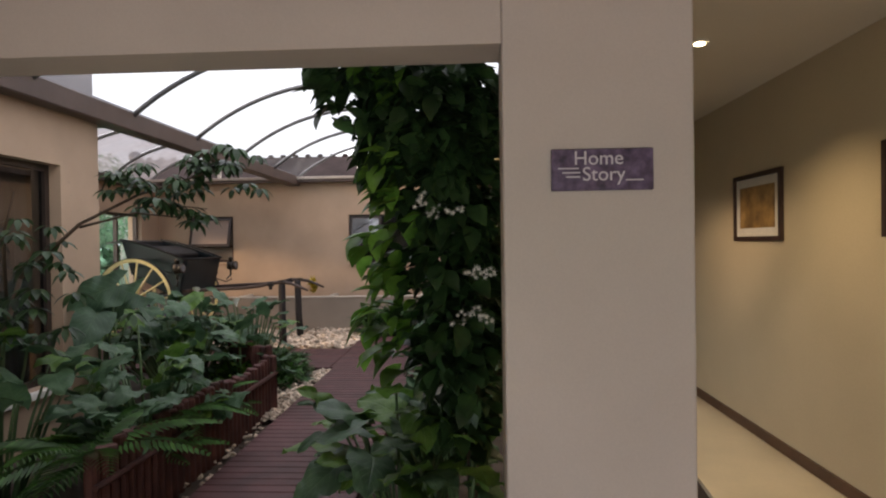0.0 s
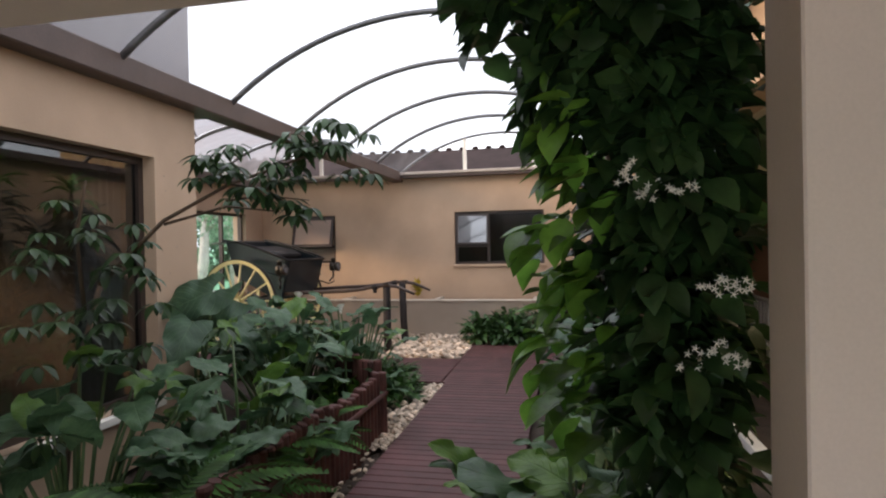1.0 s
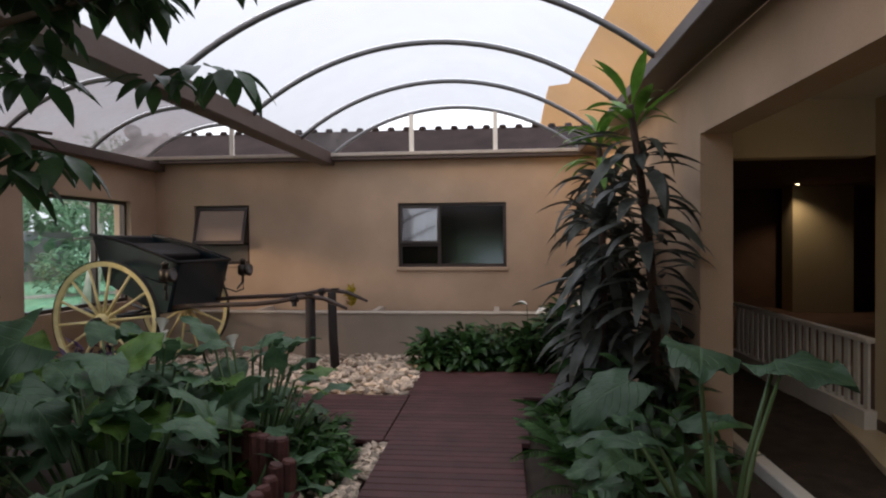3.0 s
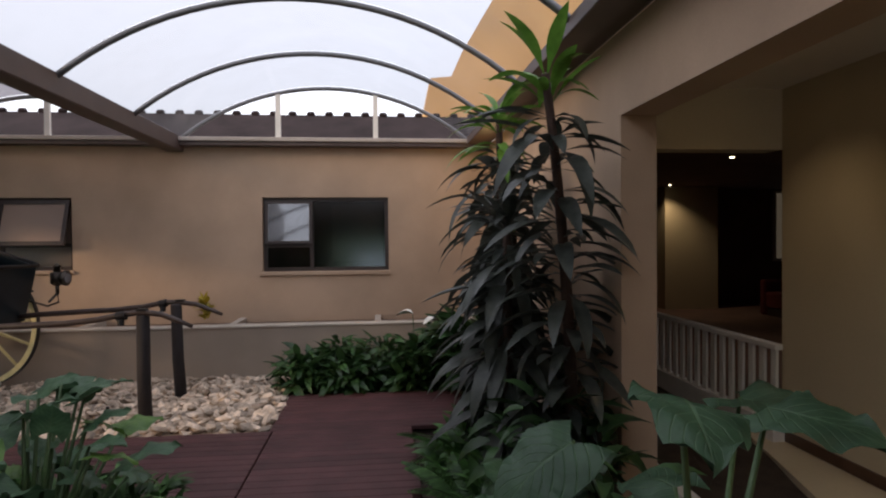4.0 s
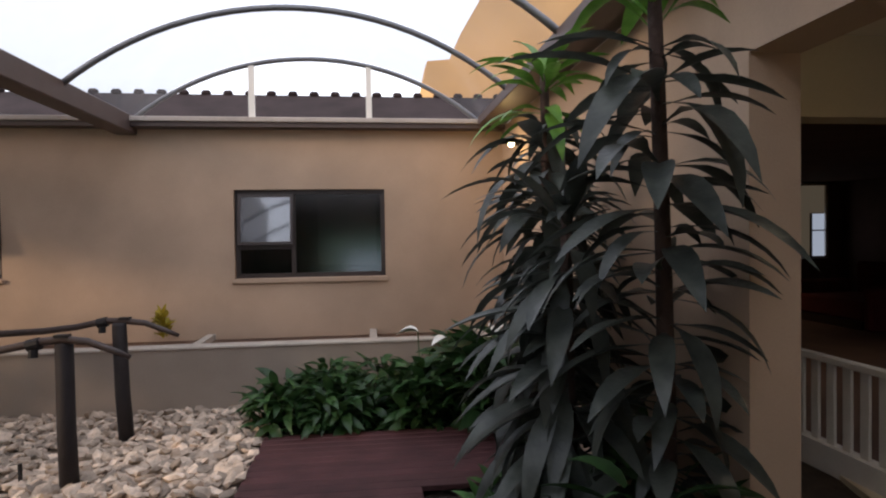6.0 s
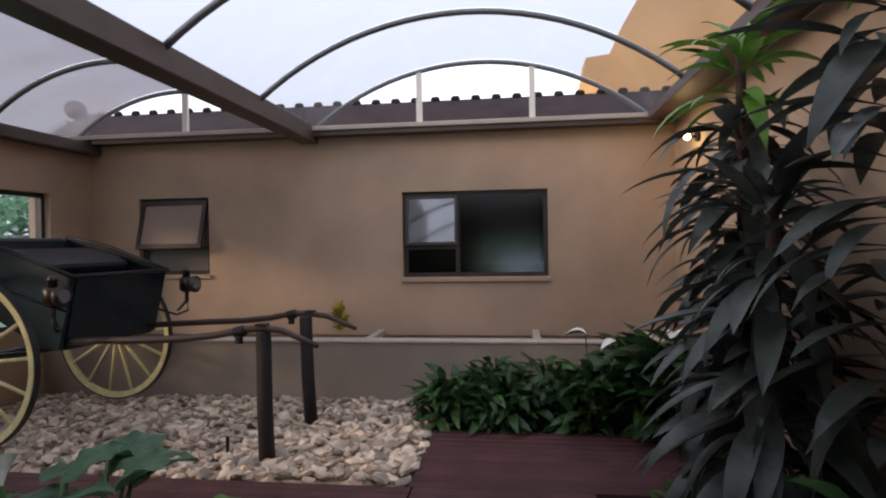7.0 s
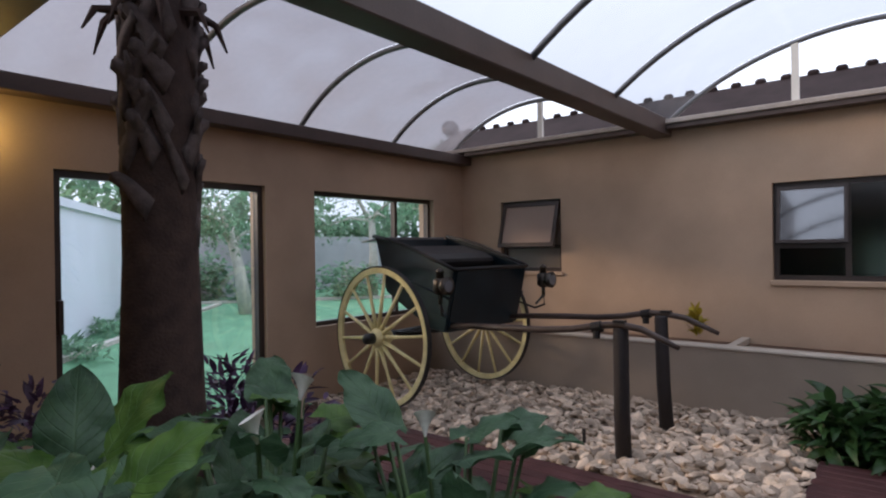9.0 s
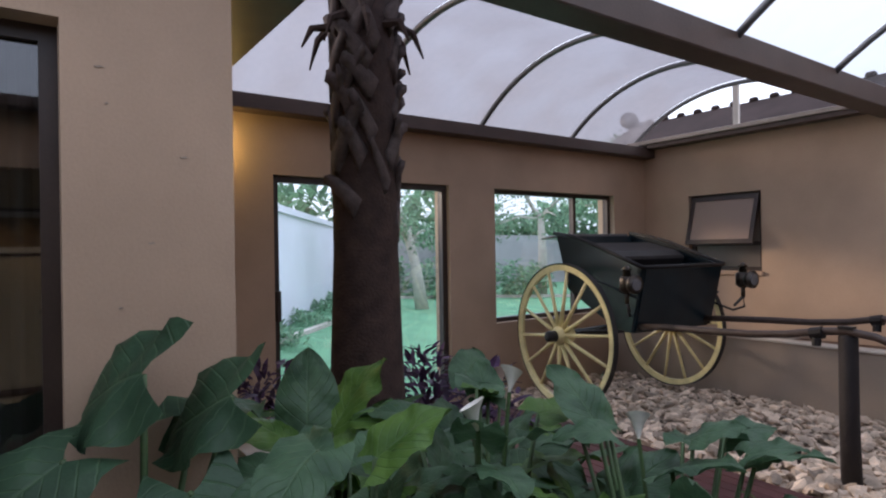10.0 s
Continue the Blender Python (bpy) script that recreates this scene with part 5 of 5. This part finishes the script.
# ---- lamps, sign and pictures ----
# the fixture at (1.45, 7.15) is added to go with the unseen corridor lamp
for x, y in ((1.29, 3.49), (1.45, 7.15), (4.0, 11.4), (5.27, 15.7)):
    d = thing("downlight", "small round recessed ceiling downlight, lit", "lamp", group="recessed downlights")
    bm = bmesh.new()
    tube(bm, [(x, y, 2.682), (x, y, 2.69)], 0.05, 20)
    part("trim_ring", bm, WHITE, d)
    bm = bmesh.new()
    tube(bm, [(x, y, 2.676), (x, y, 2.681)], 0.03, 16)
    part("bulb", bm, LAMPON, d)
for x, y, z, out in ((RIGHT, 10.2, 2.45, -1), (LEFT, 5.75, 2.40, 1)):
    w = thing("wall_light", "small brass wall light, lit warm yellow", "lamp", group="wall lights")
    bm = bmesh.new()
    tube(bm, [(x, y, z), (x + 0.03 * out, y, z)], 0.045, 16)
    part("back_plate", bm, BRASS, w)
    bm = bmesh.new()
    tube(bm, [(x + 0.03 * out, y, z), (x + 0.09 * out, y, z - 0.0)], 0.012, 8)
    part("arm", bm, BRASS, w)
    bm = bmesh.new()
    bmesh.ops.create_uvsphere(bm, u_segments=14, v_segments=8, radius=0.028, matrix=Matrix.Translation((x + 0.10 * out, y, z + 0.0)))
    part("bulb", bm, LAMPON, w, smooth=True)


def lettering(text, x, y, z, size, parent):
    curve = bpy.data.curves.new("lettering", "FONT")
    curve.body, curve.size, curve.extrude = text, size, 0.001
    ob = new("lettering", curve)
    me = bpy.data.meshes.new_from_object(ob.evaluated_get(bpy.context.evaluated_depsgraph_get()))
    bpy.data.objects.remove(ob)
    me.materials.append(LETTER)
    t = new("lettering", me)
    t.matrix_world = pose(x, y, z, 90)
    t.parent = parent
    return t


sign = thing("wall_sign", "small purple sign with pale lettering on the pillar", "sign")
boxes("board", [(0.241, 0.621, FRONT - 0.02, FRONT - 0.002, 1.720, 1.877)], SIGN, sign, "mottled purple board", 0.003)
lettering("Home", 0.323, FRONT - 0.022, 1.817, 0.074, sign)
lettering("Story", 0.355, FRONT - 0.022, 1.757, 0.074, sign)
for x0, x1, z in ((0.265, 0.343, 1.801), (0.281, 0.348, 1.785), (0.295, 0.348, 1.769), (0.518, 0.583, 1.755)):
    boxes("small_writing", [(x0, x1, FRONT - 0.0225, FRONT - 0.0205, z, z + 0.005)], LETTER, sign)


def picture(y0, y1, z0, z1, art, label):
    f = thing("framed_picture", label, "picture", group="pictures in the corridor")
    x = CORR
    b = 0.035
    boxes("frame", [(x - 0.028, x - 0.002, y0, y1, z0, z0 + b), (x - 0.028, x - 0.002, y0, y1, z1 - b, z1), (x - 0.028, x - 0.002, y0, y0 + b, z0 + b, z1 - b), (x - 0.028, x - 0.002, y1 - b, y1, z0 + b, z1 - b)], FRAMEWOOD, f, "dark wooden frame")
    boxes("mount", [(x - 0.014, x - 0.004, y0 + b, y1 - b, z0 + b, z1 - b)], MOUNT, f, "cream mount")
    m = 0.10
    boxes("print", [(x - 0.017, x - 0.0145, y0 + m, y1 - m, z0 + m, z1 - m)], art, f, "printed landscape")


picture(4.20, 4.95, 1.515, 2.035, PRINT, "dark framed amber landscape print on the cream wall")
picture(2.45, 3.17, 1.53, 2.04, PRINT, "dark framed amber print on the cream wall")
picture(6.07, 6.77, 1.555, 2.06, GREYPRINT, "dark framed grey print on the cream wall")

# balustrade over the lounge
rail = thing("balustrade", "white painted balustrade beside the dark lounge", "railing")
boxes("base", [(2.02, 2.12, 7.70, 10.5, -0.1, 0.15)], WHITE, rail)
boxes("top_rail", [(2.035, 2.105, 7.70, 10.5, 0.70, 0.745)], WHITE, rail, "", 0.006)
for i in range(20):
    y = 7.72 + i * 0.14
    boxes("baluster", [(2.06, 2.08, y, y + 0.065, 0.15, 0.70)], WHITE, rail)

# lounge
structure("column", [(5.36, 6.6, 16.1, 16.6, -0.05, 2.68)], CREAM, "cream column lit from above in the lounge", "column")
sofa = thing("sofa", "dark red sofa in the unlit lounge", "sofa")
boxes("seat", [(6.9, 8.1, 13.4, 14.9, 0.10, 0.43)], REDCLOTH, sofa, "", 0.04)
boxes("backrest", [(8.12, 8.35, 13.4, 14.9, -0.05, 1.0)], REDCLOTH, sofa, "", 0.05)
for y in (13.22, 14.92):
    boxes("armrest", [(6.9, 8.1, y, y + 0.17, -0.05, 0.67)], REDCLOTH, sofa, "", 0.04)
boxes("base", [(6.92, 8.08, 13.45, 14.85, -0.05, 0.09)], FRAMEWOOD, sofa)
pane = tagged(new("window_6"), "small bright window with a pale curtain in the lounge", "window", "", "structure")
boxes("window_frame", [(8.53, 9.26, 16.93, 16.995, 0.96, 1.02), (8.53, 9.26, 16.93, 16.995, 2.60, 2.66), (8.53, 8.59, 16.93, 16.995, 1.02, 2.60), (9.20, 9.26, 16.93, 16.995, 1.02, 2.60)], WHITE, pane)
boxes("mullion", [(8.84, 8.88, 16.94, 16.99, 1.02, 1.97), (8.88, 9.20, 16.945, 16.985, 1.58, 1.61)], FRAMEWOOD, pane)
# curtain and pane glow by themselves in place of daylight from outside
boxes("curtain", [(8.592, 8.838, 16.972, 16.978, 1.02, 2.60), (8.838, 9.198, 16.972, 16.978, 1.99, 2.60)], glow_shader("curtain_glow", (0.34, 0.27, 0.18), 0.16), pane, "pale curtain with daylight put in as its own glow")
boxes("pane", [(8.882, 9.198, 16.97, 16.98, 1.02, 1.97)], glow_shader("pane_glow", (0.55, 0.6, 0.68), 0.5), pane)

# ---- garden to the west ----
gwall = tagged(new("garden_wall"), "white rendered garden wall with a coping beyond the lawn", "wall", "", "structure")
def slanted(name, p, q, thick, z0, z1, material, parent, label=""):
    d = Vector((q[0] - p[0], q[1] - p[1], 0)).normalized()
    nrm = Vector((-d.y, d.x, 0)) * thick / 2
    bm = bmesh.new()
    prism(bm, [(p[0] + nrm.x, p[1] + nrm.y), (q[0] + nrm.x, q[1] + nrm.y), (q[0] - nrm.x, q[1] - nrm.y), (p[0] - nrm.x, p[1] - nrm.y)], z0, z1, "z")
    return part(name, bm, material, parent, label)
slanted("wall", (-8.6, 5.7), (-20.5, 13.3), 0.2, -0.12, 2.35, GARDENWALL, gwall)
slanted("coping", (-8.5, 5.64), (-20.6, 13.36), 0.34, 2.352, 2.50, GARDENWALL, gwall)
slanted("wall", (-20.5, 13.4), (-22.0, 30.0), 0.2, -0.12, 2.1, GREYWALL, gwall, "grey rendered far wall")
slanted("kerb", (-10.4, 6.98), (-18.2, 14.6), 0.14, -0.119, -0.04, KERB, gwall, "pale stone lawn edging")
slanted("kerb", (-19.5, 13.8), (-13.0, 22.0), 0.16, -0.119, -0.03, KERB, gwall, "pale stone lawn edging")
leafy("flower_border", "leafy flower border along the white garden wall", [(-9.6 - 2.3 * i, 6.85 + 1.45 * i, 0.02, 1.25, 0.36, 0.16, 1) for i in range(5)], 1500, 0.15, 0.4, "lance", LEAF_TREE, 81, 0.6, "flower bed", hang=20)
leafy("garden_shrubs", "green garden shrubs beyond the lawn", [(-18.2, 16.2, 0.5, 1.2, 1.2, 0.8, 1), (-16.6, 18.5, 0.45, 1.2, 1.2, 0.7, 1), (-14.6, 20.6, 0.6, 1.4, 1.0, 0.9, 1), (-19.8, 15.0, 0.6, 0.7, 0.8, 0.9, 1)], 2400, 0.26, 0.5, "ovate", LEAF_TREE, 82, 0.5, "shrub", hang=0)


def tree(x, y, h, crown, seed, label="leafy garden tree with a pale trunk"):
    r = random.Random(seed)
    p = plant("garden_tree", label, "tree", "garden trees")
    bm = bmesh.new()
    top = Vector((x + r.uniform(-0.4, 0.4), y + r.uniform(-0.4, 0.4), h * 0.62))
    tube(bm, [(x, y, -0.15), Vector((x, y, 0)).lerp(top, 0.5) + Vector((0.08, 0, 0)), top], [0.20, 0.15, 0.11], 9)
    part("trunk", bm, KERB, p, "pale grey trunk", smooth=True)
    blobs = []
    for i in range(7):
        a = r.uniform(0, math.tau)
        e = top + Vector((crown * r.uniform(0.3, 0.9) * math.cos(a), crown * r.uniform(0.3, 0.9) * math.sin(a), h * r.uniform(-0.12, 0.38)))
        bm = bmesh.new()
        tube(bm, [top - Vector((0, 0, h * 0.12 * r.random())), top.lerp(e, 0.5) + Vector((0, 0, 0.1)), e], [0.07, 0.045, 0.02], 6)
        part("limb", bm, KERB, p, smooth=True)
        blobs.append((e, crown * r.uniform(0.35, 0.6)))
    L = Leaves()
    for i in range(2100):
        e, s = r.choice(blobs)
        d = Vector((r.gauss(0, 1), r.gauss(0, 1), r.gauss(0, 0.7))).normalized() * s * r.random() ** 0.4
        ln = r.uniform(0.08, 0.17)
        L.add(aim(e + d, r.uniform(0, 360), r.uniform(-60, 30)), ln, ln * 0.6, "ovate", 0.5, 0.1, 3)
    tagged(part("crown", L.mesh("crown", LEAF_TREE), None, p), kind="stuff")


tree(-15.2, 13.6, 3.4, 1.3, 91)
tree(-16.5, 19.5, 4.4, 2.0, 92)
tree(-11.2, 16.5, 3.8, 1.6, 93)
tree(-13.0, 21.5, 4.6, 2.0, 94)
tree(-19.5, 17.5, 4.4, 2.0, 95)
tree(-9.4, 20.0, 4.2, 1.8, 96)
L = Leaves()
rng = random.Random(99)
for i in range(8000):
    a = rng.uniform(1.45, 3.1)
    d = rng.uniform(27, 34)
    ln = rng.uniform(0.5, 1.1)
    L.add(aim((-3 + d * math.cos(a), 6 + d * math.sin(a), 6.5 * rng.random() ** 1.05 * (0.75 + 0.25 * math.sin(a * 23))), rng.uniform(0, 360), rng.uniform(-60, 40)), ln, ln * 0.6, "ovate", 0.4, 0.1, 2)
tagged(new("far_woods", L.mesh("far_woods", LEAF_TREE)), "green trees and woods beyond the garden", "woods", "", "stuff")
